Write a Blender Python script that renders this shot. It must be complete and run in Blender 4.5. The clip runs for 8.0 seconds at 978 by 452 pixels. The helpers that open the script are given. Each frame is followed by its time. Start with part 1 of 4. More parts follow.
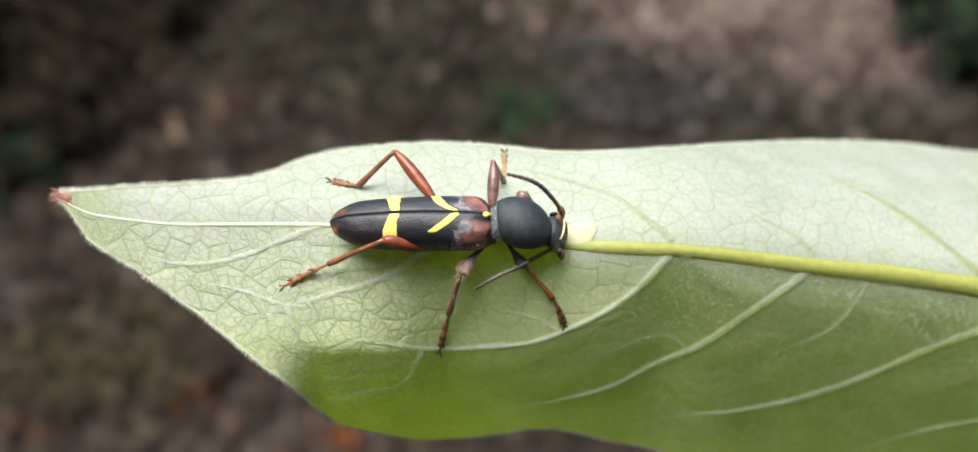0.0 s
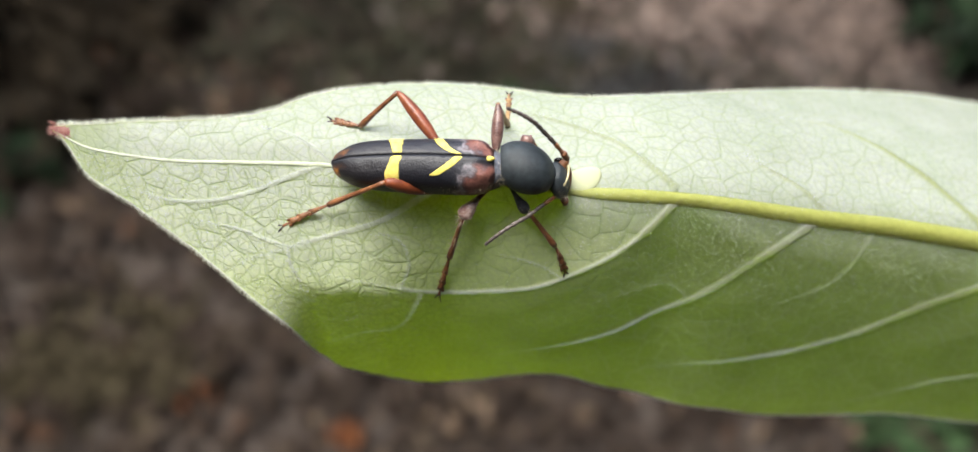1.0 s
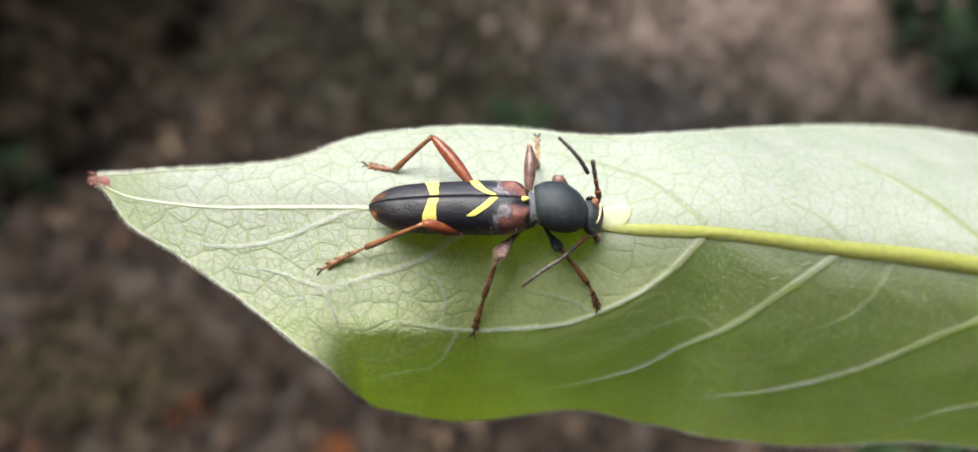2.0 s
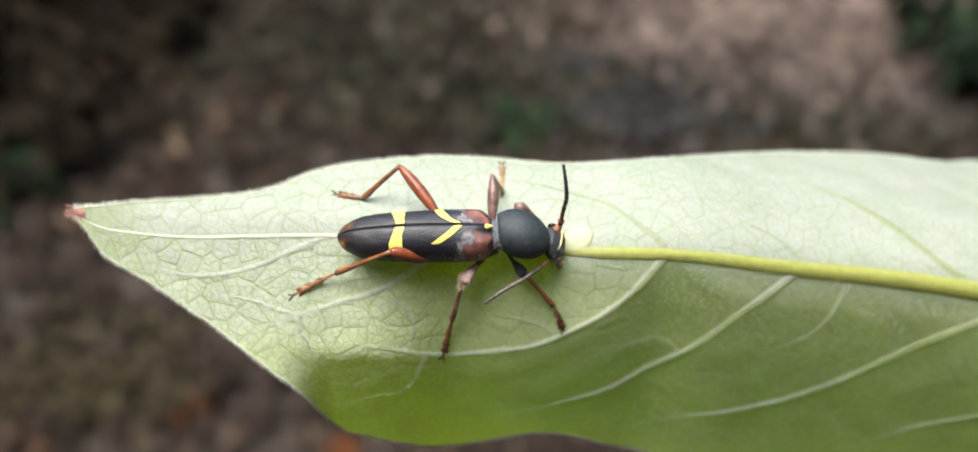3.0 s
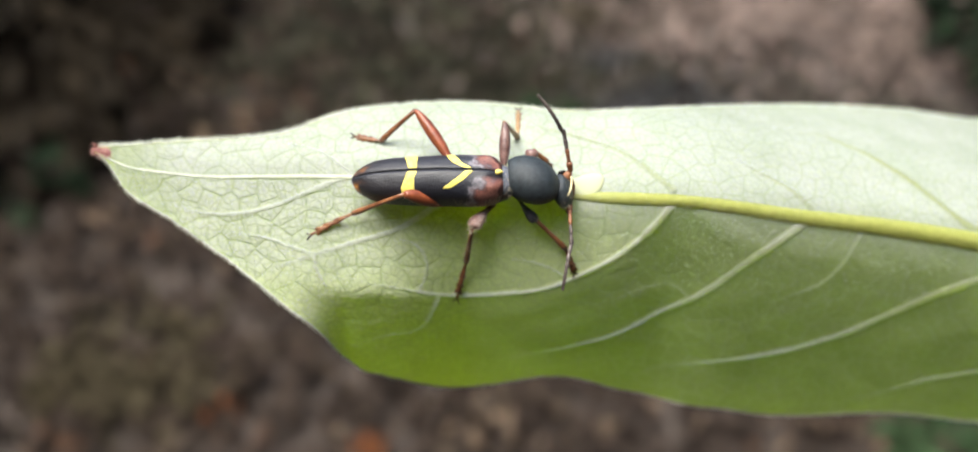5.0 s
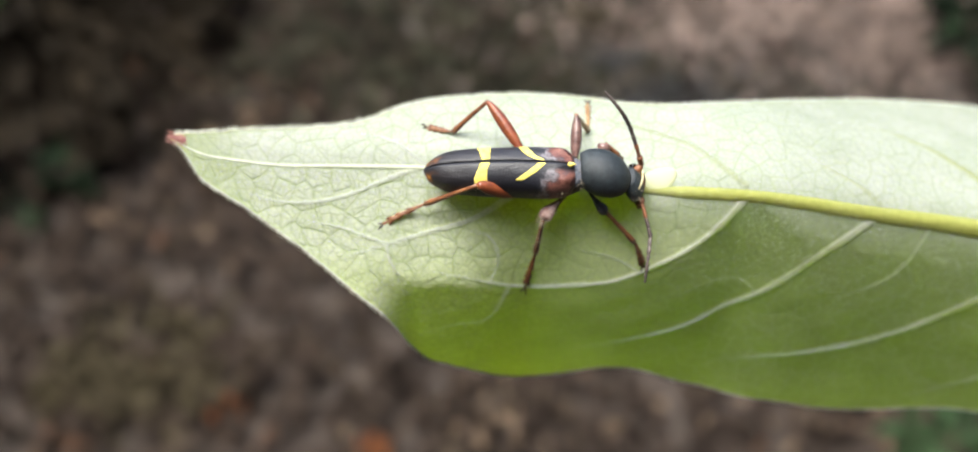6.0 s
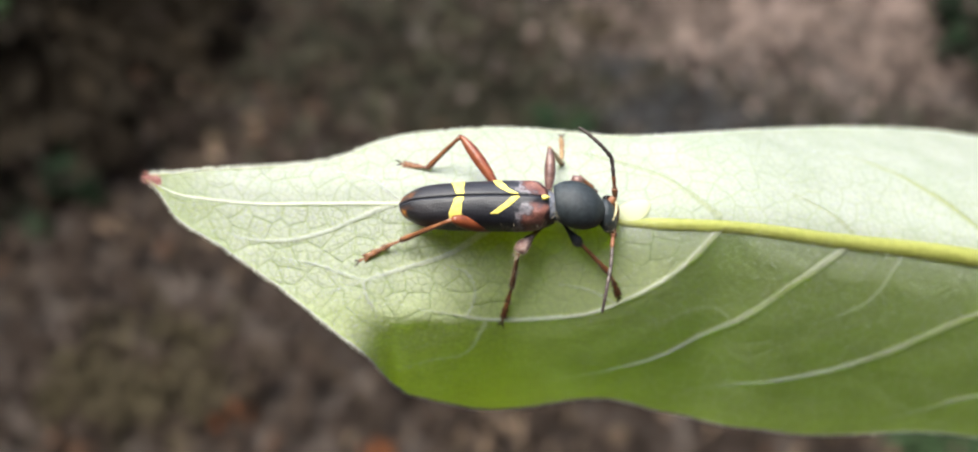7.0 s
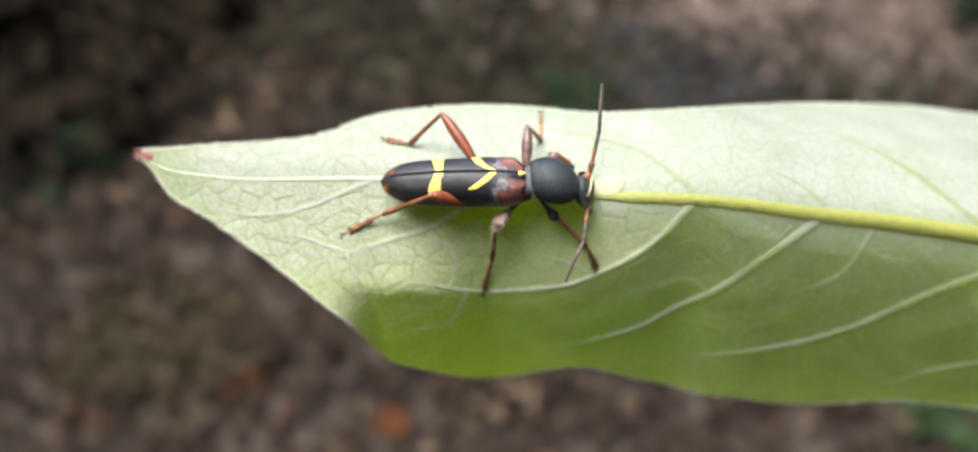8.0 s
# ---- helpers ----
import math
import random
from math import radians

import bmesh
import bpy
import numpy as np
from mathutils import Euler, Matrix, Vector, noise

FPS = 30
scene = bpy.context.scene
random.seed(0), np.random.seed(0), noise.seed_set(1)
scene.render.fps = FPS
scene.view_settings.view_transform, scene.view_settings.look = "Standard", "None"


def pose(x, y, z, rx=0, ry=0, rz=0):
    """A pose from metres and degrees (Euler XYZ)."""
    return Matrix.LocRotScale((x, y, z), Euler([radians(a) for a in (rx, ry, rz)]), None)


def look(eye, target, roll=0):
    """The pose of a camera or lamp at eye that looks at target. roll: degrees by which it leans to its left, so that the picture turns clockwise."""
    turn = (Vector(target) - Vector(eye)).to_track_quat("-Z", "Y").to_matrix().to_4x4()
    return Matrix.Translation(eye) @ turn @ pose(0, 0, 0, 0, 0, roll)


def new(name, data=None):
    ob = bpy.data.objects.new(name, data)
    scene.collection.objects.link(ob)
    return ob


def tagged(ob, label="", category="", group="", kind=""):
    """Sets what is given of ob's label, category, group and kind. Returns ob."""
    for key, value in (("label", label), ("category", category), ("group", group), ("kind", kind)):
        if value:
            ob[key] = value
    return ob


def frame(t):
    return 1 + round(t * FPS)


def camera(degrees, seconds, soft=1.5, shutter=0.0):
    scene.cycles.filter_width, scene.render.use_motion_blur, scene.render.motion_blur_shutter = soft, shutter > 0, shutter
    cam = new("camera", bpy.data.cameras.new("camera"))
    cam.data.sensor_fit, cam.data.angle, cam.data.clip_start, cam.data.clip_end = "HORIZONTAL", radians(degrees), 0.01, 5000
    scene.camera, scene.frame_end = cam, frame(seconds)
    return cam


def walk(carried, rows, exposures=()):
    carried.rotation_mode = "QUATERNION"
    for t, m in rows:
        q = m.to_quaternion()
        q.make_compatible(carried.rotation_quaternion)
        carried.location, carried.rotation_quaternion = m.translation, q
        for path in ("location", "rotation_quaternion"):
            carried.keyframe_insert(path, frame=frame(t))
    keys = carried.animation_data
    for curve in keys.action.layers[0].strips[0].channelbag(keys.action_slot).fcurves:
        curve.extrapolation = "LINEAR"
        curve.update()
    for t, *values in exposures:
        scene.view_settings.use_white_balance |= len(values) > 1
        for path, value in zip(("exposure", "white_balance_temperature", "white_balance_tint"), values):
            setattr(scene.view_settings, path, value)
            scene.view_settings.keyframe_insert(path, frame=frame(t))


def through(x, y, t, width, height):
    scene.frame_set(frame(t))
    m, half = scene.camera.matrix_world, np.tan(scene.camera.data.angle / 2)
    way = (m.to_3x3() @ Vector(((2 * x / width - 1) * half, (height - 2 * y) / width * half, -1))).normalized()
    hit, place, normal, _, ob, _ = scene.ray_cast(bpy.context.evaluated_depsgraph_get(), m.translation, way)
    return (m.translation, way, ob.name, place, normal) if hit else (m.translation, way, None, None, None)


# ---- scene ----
LENS = 45.0
cam = camera(LENS, 8.0, 1.5)
cam.data.dof.use_dof, cam.data.dof.focus_distance, cam.data.dof.aperture_fstop = True, 0.0560, 38.0
walk(cam, [
    (0, pose(0.0000, -0.0394, 1.0563, 35.000, -0.000, 0.000)),
    (0.5, pose(0.0000, -0.0394, 1.0563, 34.907, -0.152, -0.106)),
    (1, pose(0.0000, -0.0394, 1.0563, 34.963, 0.144, 0.101)),
    (1.5, pose(0.0000, -0.0394, 1.0563, 35.593, -0.203, -0.145)),
    (3, pose(0.0000, -0.0394, 1.0563, 35.639, 0.037, 0.027)),
    (3.5, pose(0.0000, -0.0394, 1.0563, 35.510, 0.235, 0.167)),
    (4, pose(0.0000, -0.0394, 1.0563, 35.454, 0.219, 0.156)),
    (5.5, pose(0.0000, -0.0394, 1.0563, 35.595, 1.312, 0.939)),
    (6, pose(0.0000, -0.0394, 1.0563, 35.593, 1.266, 0.906)),
    (6.5, pose(0.0000, -0.0394, 1.0563, 35.941, 1.907, 1.382)),
    (7, pose(0.0000, -0.0394, 1.0563, 35.959, 1.449, 1.051)),
    (7.5, pose(0.0000, -0.0394, 1.0563, 34.629, 1.778, 1.227)),
    (8, pose(0.0000, -0.0394, 1.0563, 34.411, 1.974, 1.352)),
], [(0, 1.36, 6500, 7), (3.5, 1.43, 6500, 7), (5.5, 1.51, 6500, 7), (7, 1.55, 6500, 7), (8, 1.50, 6500, 7)])

# The leaf sways on its twig; the beetle rides on it.
LEAF_ROWS = [
    (0, pose(-0.00105, -0.00269, 1.00460, 37.32, 1.25, 3.76)),
    (0.1, pose(-0.00111, -0.00118, 1.00612, 37.68, 1.44, 3.70)),
    (0.2, pose(-0.00145, -0.00204, 1.00599, 38.04, 1.62, 3.64)),
    (0.3, pose(-0.00163, -0.00254, 1.00611, 38.39, 1.80, 3.58)),
    (0.4, pose(-0.00085, -0.00042, 1.00806, 38.75, 1.98, 3.53)),
    (0.5, pose(-0.00087, -0.00262, 1.00701, 39.10, 2.16, 3.46)),
    (0.6, pose(-0.00107, -0.00323, 1.00629, 39.37, 2.10, 3.32)),
    (0.7, pose(-0.00138, -0.00134, 1.00733, 39.62, 2.03, 3.18)),
    (0.8, pose(-0.00143, -0.00202, 1.00656, 39.89, 1.97, 3.03)),
    (0.9, pose(-0.00127, -0.00248, 1.00596, 40.14, 1.91, 2.88)),
    (1, pose(-0.00108, -0.00067, 1.00693, 40.40, 1.85, 2.73)),
    (1.1, pose(-0.00180, -0.00148, 1.00627, 40.23, 1.75, 2.89)),
    (1.2, pose(-0.00175, -0.00246, 1.00549, 40.05, 1.65, 3.05)),
    (1.3, pose(-0.00116, -0.00108, 1.00637, 39.87, 1.54, 3.20)),
    (1.4, pose(-0.00096, -0.00110, 1.00626, 39.70, 1.44, 3.36)),
    (1.5, pose(-0.00077, -0.00144, 1.00593, 39.53, 1.34, 3.51)),
    (1.6, pose(0.00020, -0.00001, 1.00672, 39.34, 1.37, 3.63)),
    (1.7, pose(0.00101, -0.00134, 1.00554, 39.14, 1.41, 3.74)),
    (2.8, pose(-0.00075, 0.00049, 1.00430, 37.02, 1.80, 4.98)),
    (2.9, pose(-0.00109, -0.00009, 1.00365, 36.83, 1.83, 5.10)),
    (3, pose(-0.00121, -0.00115, 1.00266, 36.64, 1.88, 5.21)),
    (3.1, pose(-0.00144, 0.00003, 1.00326, 36.75, 1.99, 5.17)),
    (3.2, pose(-0.00234, 0.00009, 1.00306, 36.85, 2.12, 5.14)),
    (3.3, pose(-0.00210, -0.00033, 1.00251, 36.96, 2.25, 5.10)),
    (3.4, pose(-0.00202, -0.00067, 1.00203, 37.06, 2.37, 5.07)),
    (3.5, pose(-0.00196, 0.00002, 1.00228, 37.17, 2.50, 5.03)),
    (3.6, pose(-0.00235, -0.00016, 1.00222, 37.26, 2.41, 5.01)),
    (3.7, pose(-0.00193, -0.00033, 1.00216, 37.36, 2.34, 4.99)),
    (3.8, pose(-0.00217, 0.00050, 1.00283, 37.45, 2.25, 4.97)),
    (3.9, pose(-0.00164, 0.00131, 1.00346, 37.55, 2.18, 4.96)),
    (4, pose(-0.00188, 0.00056, 1.00300, 37.64, 2.09, 4.94)),
    (4.1, pose(-0.00234, 0.00046, 1.00289, 37.70, 2.05, 4.85)),
    (4.2, pose(-0.00275, 0.00217, 1.00407, 37.76, 2.00, 4.76)),
    (5.3, pose(-0.00021, 0.00190, 1.00335, 38.42, 1.50, 3.75)),
    (5.4, pose(0.00073, 0.00296, 1.00404, 38.47, 1.45, 3.65)),
    (5.5, pose(0.00162, 0.00252, 1.00364, 38.53, 1.41, 3.56)),
    (5.6, pose(0.00292, 0.00242, 1.00347, 38.66, 1.48, 3.48)),
    (5.7, pose(0.00321, 0.00226, 1.00329, 38.79, 1.57, 3.40)),
    (5.8, pose(0.00247, 0.00172, 1.00287, 38.92, 1.64, 3.32)),
    (5.9, pose(0.00198, 0.00253, 1.00342, 39.05, 1.71, 3.24)),
    (6, pose(0.00174, 0.00263, 1.00344, 39.18, 1.79, 3.17)),
    (6.1, pose(0.00131, 0.00185, 1.00250, 39.10, 1.66, 3.35)),
    (6.2, pose(0.00093, 0.00313, 1.00305, 39.04, 1.54, 3.52)),
    (6.3, pose(0.00088, 0.00362, 1.00302, 38.97, 1.41, 3.69)),
    (6.4, pose(0.00088, 0.00247, 1.00180, 38.90, 1.29, 3.87)),
    (6.5, pose(0.00093, 0.00282, 1.00166, 38.83, 1.16, 4.05)),
    (6.6, pose(0.00105, 0.00383, 1.00269, 38.74, 1.35, 4.17)),
    (6.7, pose(0.00064, 0.00302, 1.00241, 38.64, 1.54, 4.30)),
    (6.8, pose(0.00125, 0.00321, 1.00282, 38.54, 1.73, 4.41)),
    (6.9, pose(0.00065, 0.00279, 1.00285, 38.44, 1.94, 4.53)),
    (7, pose(0.00006, 0.00162, 1.00234, 38.34, 2.13, 4.65)),
    (7.1, pose(-0.00062, 0.00211, 1.00247, 38.28, 2.28, 4.68)),
    (7.2, pose(-0.00061, 0.00262, 1.00257, 38.21, 2.43, 4.71)),
    (7.3, pose(-0.00089, 0.00085, 1.00106, 38.16, 2.58, 4.73)),
    (7.4, pose(-0.00083, 0.00166, 1.00138, 38.09, 2.73, 4.75)),
    (7.5, pose(-0.00148, 0.00230, 1.00160, 38.03, 2.88, 4.78)),
    (7.6, pose(-0.00164, 0.00081, 1.00033, 37.98, 2.69, 4.74)),
    (7.7, pose(-0.00166, 0.00161, 1.00063, 37.93, 2.50, 4.70)),
    (7.8, pose(-0.00136, 0.00295, 1.00128, 37.89, 2.31, 4.67)),
    (7.9, pose(-0.00216, 0.00200, 1.00042, 37.84, 2.12, 4.63)),
    (8, pose(-0.00173, 0.00250, 1.00048, 37.79, 1.94, 4.60)),
]

# Elbow and end of each antenna in the beetle's own space, in mm.
FAR_ANTENNA = [
    (0, 2.90, 0.89, 1.21, 1.69, 1.08, 2.61),
    (0.5, 2.78, 1.08, 1.14, 1.42, 1.44, 2.51),
    (1, 2.61, 1.17, 1.06, 1.36, 1.61, 2.48),
    (1.5, 2.66, 1.23, 1.06, 1.25, 1.94, 2.43),
    (2.8, 3.90, 0.29, 1.25, 3.77, 1.03, 2.86),
    (3, 3.92, 0.78, 1.40, 3.87, 1.45, 3.10),
    (3.5, 3.91, 1.00, 1.40, 3.89, 1.75, 3.10),
    (4, 3.73, 1.65, 1.11, 3.34, 3.39, 2.49),
    (4.2, 3.91, 1.68, 1.08, 3.62, 3.38, 2.49),
    (5.3, 3.14, 1.98, 0.86, 1.96, 2.96, 2.29),
    (5.5, 3.10, 1.78, 0.99, 1.76, 2.78, 2.34),
    (6, 3.13, 1.77, 1.00, 2.06, 2.94, 2.43),
    (6.5, 3.70, 1.58, 1.20, 2.98, 2.55, 2.75),
    (7, 3.56, 1.71, 1.09, 2.17, 2.90, 2.37),
    (7.5, 4.40, 2.38, 0.27, 4.61, 4.57, 1.23),
    (8, 4.31, 2.40, 0.29, 4.61, 4.58, 1.23),
]
NEAR_ANTENNA = [
    (0, 1.43, -1.85, -1.46, -0.73, -2.68, -1.89),
    (0.5, 1.62, -2.04, -1.21, -0.41, -3.02, -1.77),
    (1, 1.77, -2.12, -1.09, -0.28, -3.30, -1.47),
    (1.5, 1.68, -2.24, -1.63, -0.26, -3.37, -2.26),
    (2.8, 1.80, -2.16, -1.10, -0.33, -3.21, -1.43),
    (3, 1.84, -2.06, -0.94, -0.28, -3.11, -1.26),
    (3.5, 2.28, -2.73, -1.54, 0.20, -3.85, -1.90),
    (4, 3.05, -3.02, -2.06, 1.34, -4.60, -2.62),
    (4.2, 3.17, -3.04, -2.07, 2.20, -5.07, -2.88),
    (5.3, 3.77, -3.00, -1.58, 3.40, -5.18, -2.49),
    (5.5, 4.02, -2.99, -2.13, 3.78, -5.04, -3.22),
    (6, 3.97, -3.00, -2.13, 3.58, -5.15, -3.08),
    (6.5, 3.25, -3.03, -1.63, 2.32, -5.08, -2.44),
    (7, 3.21, -2.89, -1.29, 2.64, -5.04, -2.17),
    (7.5, 3.59, -3.05, -2.11, 3.25, -4.89, -3.33),
    (8, 3.10, -2.96, -1.46, 2.03, -4.87, -2.34),
]
# How far the body leans from where it stood on the leaf, in mm along and across the leaf.
LEAN = [(0, -0.12, 0.13), (1.5, -0.08, 0.13), (3, -0.14, -0.05), (4, -0.18, -0.14), (5.5, -0.32, -0.17), (7, -0.35, -0.07), (7.5, -0.36, -0.24), (8, -0.38, -0.15)]
FAR_ROOT, NEAR_ROOT = Vector((3.67, 0.39, -0.6)), Vector((3.51, -0.87, -1.4))

# ---- light ----
SUN_UP, SUN_TURN = 74, -56
world = bpy.data.worlds.new("world")
scene.world = world
world.use_nodes = True
sky = world.node_tree.nodes.new("ShaderNodeTexSky")
sky.sky_type, sky.sun_disc = "NISHITA", False
sky.sun_elevation, sky.sun_rotation = radians(SUN_UP), radians(SUN_TURN)
sky.air_density, sky.dust_density, sky.ozone_density = 1.0, 3.0, 0.6
back = world.node_tree.nodes["Background"]
back.inputs["Strength"].default_value = 0.15
world.node_tree.links.new(sky.outputs["Color"], back.inputs["Color"])
sun = bpy.data.lights.new("sun", "SUN")
sun.energy, sun.angle, sun.color = 2.6, radians(38), (1.0, 0.97, 0.92)
sun_at = Vector((math.sin(radians(SUN_TURN)) * math.cos(radians(SUN_UP)), math.cos(radians(SUN_TURN)) * math.cos(radians(SUN_UP)), math.sin(radians(SUN_UP))))
new("sun", sun).matrix_world = look(sun_at * 30, (0, 0, 0))


# ---- small tools ----
MM = 0.001


def spline(xs, ys):
    """A natural cubic through a few control values."""
    xs, ys = np.array(xs, float), np.array(ys, float)
    h, n = np.diff(xs), len(xs)
    a, r = np.eye(n), np.zeros(n)
    for i in range(1, n - 1):
        a[i, i - 1:i + 2] = h[i - 1], 2 * (h[i - 1] + h[i]), h[i]
        r[i] = 6 * ((ys[i + 1] - ys[i]) / h[i] - (ys[i] - ys[i - 1]) / h[i - 1])
    m = np.linalg.solve(a, r)

    def at(x):
        i = int(np.clip(np.searchsorted(xs, x) - 1, 0, n - 2))
        x = min(max(x, xs[0]), xs[-1])
        u, v, k = xs[i + 1] - x, x - xs[i], h[i]
        return float((m[i] * u**3 + m[i + 1] * v**3) / (6 * k) + (ys[i] / k - m[i] * k / 6) * u + (ys[i + 1] / k - m[i + 1] * k / 6) * v)
    return at


def smooth(a, b, x):
    u = min(max((x - a) / (b - a), 0), 1)
    return u * u * (3 - 2 * u)


def part(name, bm, material, parent=None, label="", scale=MM, flat=False):
    """Links a bmesh, drawn in mm, as one mesh object under a thing or a part."""
    if isinstance(bm, bpy.types.Mesh):
        me = bm
    else:
        bmesh.ops.scale(bm, vec=(scale,) * 3, verts=bm.verts)
        bmesh.ops.recalc_face_normals(bm, faces=bm.faces)
        for face in bm.faces:
            face.smooth = not flat
        me = bpy.data.meshes.new(name)
        bm.to_mesh(me)
        bm.free()
    for m in material if isinstance(material, (list, tuple)) else [material]:
        me.materials.append(m)
    ob = new(name, me)
    if parent:
        ob.parent = parent
    return tagged(ob, label)


def loft(rings, bm=None, caps=True, index=0):
    """A skin over closed rings of equally many points."""
    bm = bm or bmesh.new()
    rows = [[bm.verts.new(p) for p in ring] for ring in rings]
    n = len(rows[0])
    for a, b in zip(rows, rows[1:]):
        for i in range(n):
            bm.faces.new((a[i], a[(i + 1) % n], b[(i + 1) % n], b[i])).material_index = index
    if caps:
        for row in (rows[0], rows[-1]):
            mid = bm.verts.new(sum((v.co for v in row), Vector()) / n)
            for i in range(n):
                bm.faces.new((row[i], row[(i + 1) % n], mid)).material_index = index
    return bm


def tube(path, radii, sides=10, bm=None, index=0, squash=1.0):
    """A round bar along a path, with a radius at each point."""
    path = [Vector(p) for p in path]
    rings, side = [], None
    for i, p in enumerate(path):
        way = (path[min(i + 1, len(path) - 1)] - path[max(i - 1, 0)]).normalized()
        if side is None:
            side = way.cross(Vector((0, 0, 1)) if abs(way.z) < 0.9 else Vector((0, 1, 0)))
        side = (side - way * side.dot(way)).normalized()
        up = side.cross(way)
        rings.append([p + (side * math.cos(a) + up * math.sin(a) * squash) * radii[i] for a in (2 * math.pi * k / sides for k in range(sides))])
    return loft(rings, bm, True, index)


def bent(points, n):
    """n points on a smooth curve through the given ones."""
    points = [Vector(p) for p in points]
    at = [0.0]
    for a, b in zip(points, points[1:]):
        at.append(at[-1] + (b - a).length)
    xyz = [spline(at, [p[k] for p in points]) for k in range(3)]
    return [Vector([c(at[-1] * i / (n - 1)) for c in xyz]) for i in range(n)]


def solid(name, points, faces, scale=MM):
    """A smooth mesh from arrays of points, drawn in mm, and of faces with equally many corners."""
    points, faces = np.asarray(points, np.float32) * scale, np.asarray(faces, np.int32)
    me = bpy.data.meshes.new(name)
    me.vertices.add(len(points))
    me.vertices.foreach_set("co", points.ravel())
    n, k = faces.shape
    me.loops.add(n * k)
    me.loops.foreach_set("vertex_index", faces.ravel())
    me.polygons.add(n)
    me.polygons.foreach_set("loop_start", np.arange(0, n * k, k, dtype=np.int32))
    me.polygons.foreach_set("use_smooth", np.ones(n, bool))
    me.update(calc_edges=True)
    return me


def unit(v):
    return v / np.maximum(np.linalg.norm(v, axis=-1, keepdims=True), 1e-9)


def hairs(root, way, long, thick=0.012, droop=0.15):
    """Fine three-sided bristles from arrays of roots, ways and lengths."""
    root, way, long = np.asarray(root, float), unit(np.asarray(way, float)), np.asarray(long, float)[:, None]
    a = unit(np.cross(way, np.where(np.abs(way[:, 2:]) < 0.8, (0.0, 0.0, 1.0), (0.0, 1.0, 0.0))))
    b = np.cross(way, a)
    sag = a * np.random.uniform(-droop, droop, (len(root), 1)) * long
    ring = [a * math.cos(k) + b * math.sin(k) for k in (0, 2.094, 4.189)]
    rows = [root + r * thick for r in ring] + [root + way * long * 0.55 + sag * 0.3 + r * thick * 0.7 for r in ring] + [root + way * long + sag]
    points = np.stack(rows, 1).reshape(-1, 3)
    one = np.array([(0, 1, 4), (0, 4, 3), (1, 2, 5), (1, 5, 4), (2, 0, 3), (2, 3, 5), (3, 4, 6), (4, 5, 6), (5, 3, 6)])
    return solid("hairs", points, (one[None] + 7 * np.arange(len(root))[:, None, None]).reshape(-1, 3))


def bristles(roots, thick=0.012, droop=0.15):
    """Bristles from a list of (root, way, length)."""
    return hairs([tuple(r) for r, _, _ in roots], [tuple(w) for _, w, _ in roots], [k for _, _, k in roots], thick, droop)


# ---- materials ----
def nodes_of(name):
    m = bpy.data.materials.new(name)
    m.use_nodes = True
    t = m.node_tree
    t.nodes.clear()
    out = t.nodes.new("ShaderNodeOutputMaterial")

    def node(kind, **values):
        n = t.nodes.new("ShaderNode" + kind)
        for key, v in values.items():
            n.inputs[key.replace("_", " ")].default_value = v
        return n
    return m, t, out, node, lambda a, b: t.links.new(a, b)


def ramp_of(node, stops):
    r = node("ValToRGB")
    e = r.color_ramp.elements
    while len(e) < len(stops):
        e.new(0.5)
    for k, (at, c) in zip(e, stops):
        k.position, k.color = at, (*c, 1)
    return r


def plain(name, a, b, scale, rough=0.5, bump=0.2, grain=4.0, depth=0.02, metal=0.0, gloss=0.5, sheen=0.0, coords="Object"):
    """Two tones mixed by a coarse and a fine noise, with fine relief; scale is per mm of the thing."""
    m, t, out, node, link = nodes_of(name)
    at = node("TexCoord")
    coarse = node("TexNoise", Scale=scale / MM, Detail=4.0)
    fine = node("TexNoise", Scale=scale * grain / MM, Detail=3.0)
    mix = node("MixRGB", Fac=0.35)
    tone = ramp_of(node, [(0.35, a), (0.65, b)])
    bs = node("BsdfPrincipled", Roughness=rough, Metallic=metal)
    bs.inputs["Specular IOR Level"].default_value = gloss
    bs.inputs["Sheen Weight"].default_value = sheen
    bp = node("Bump", Strength=bump, Distance=depth * MM)
    for n in (coarse, fine):
        link(at.outputs[coords], n.inputs["Vector"])
    link(coarse.outputs["Fac"], mix.inputs[1])
    link(fine.outputs["Fac"], mix.inputs[2])
    link(mix.outputs[0], tone.inputs["Fac"])
    link(tone.outputs["Color"], bs.inputs["Base Color"])
    link(fine.outputs["Fac"], bp.inputs["Height"])
    link(bp.outputs["Normal"], bs.inputs["Normal"])
    link(bs.outputs[0], out.inputs["Surface"])
    return m


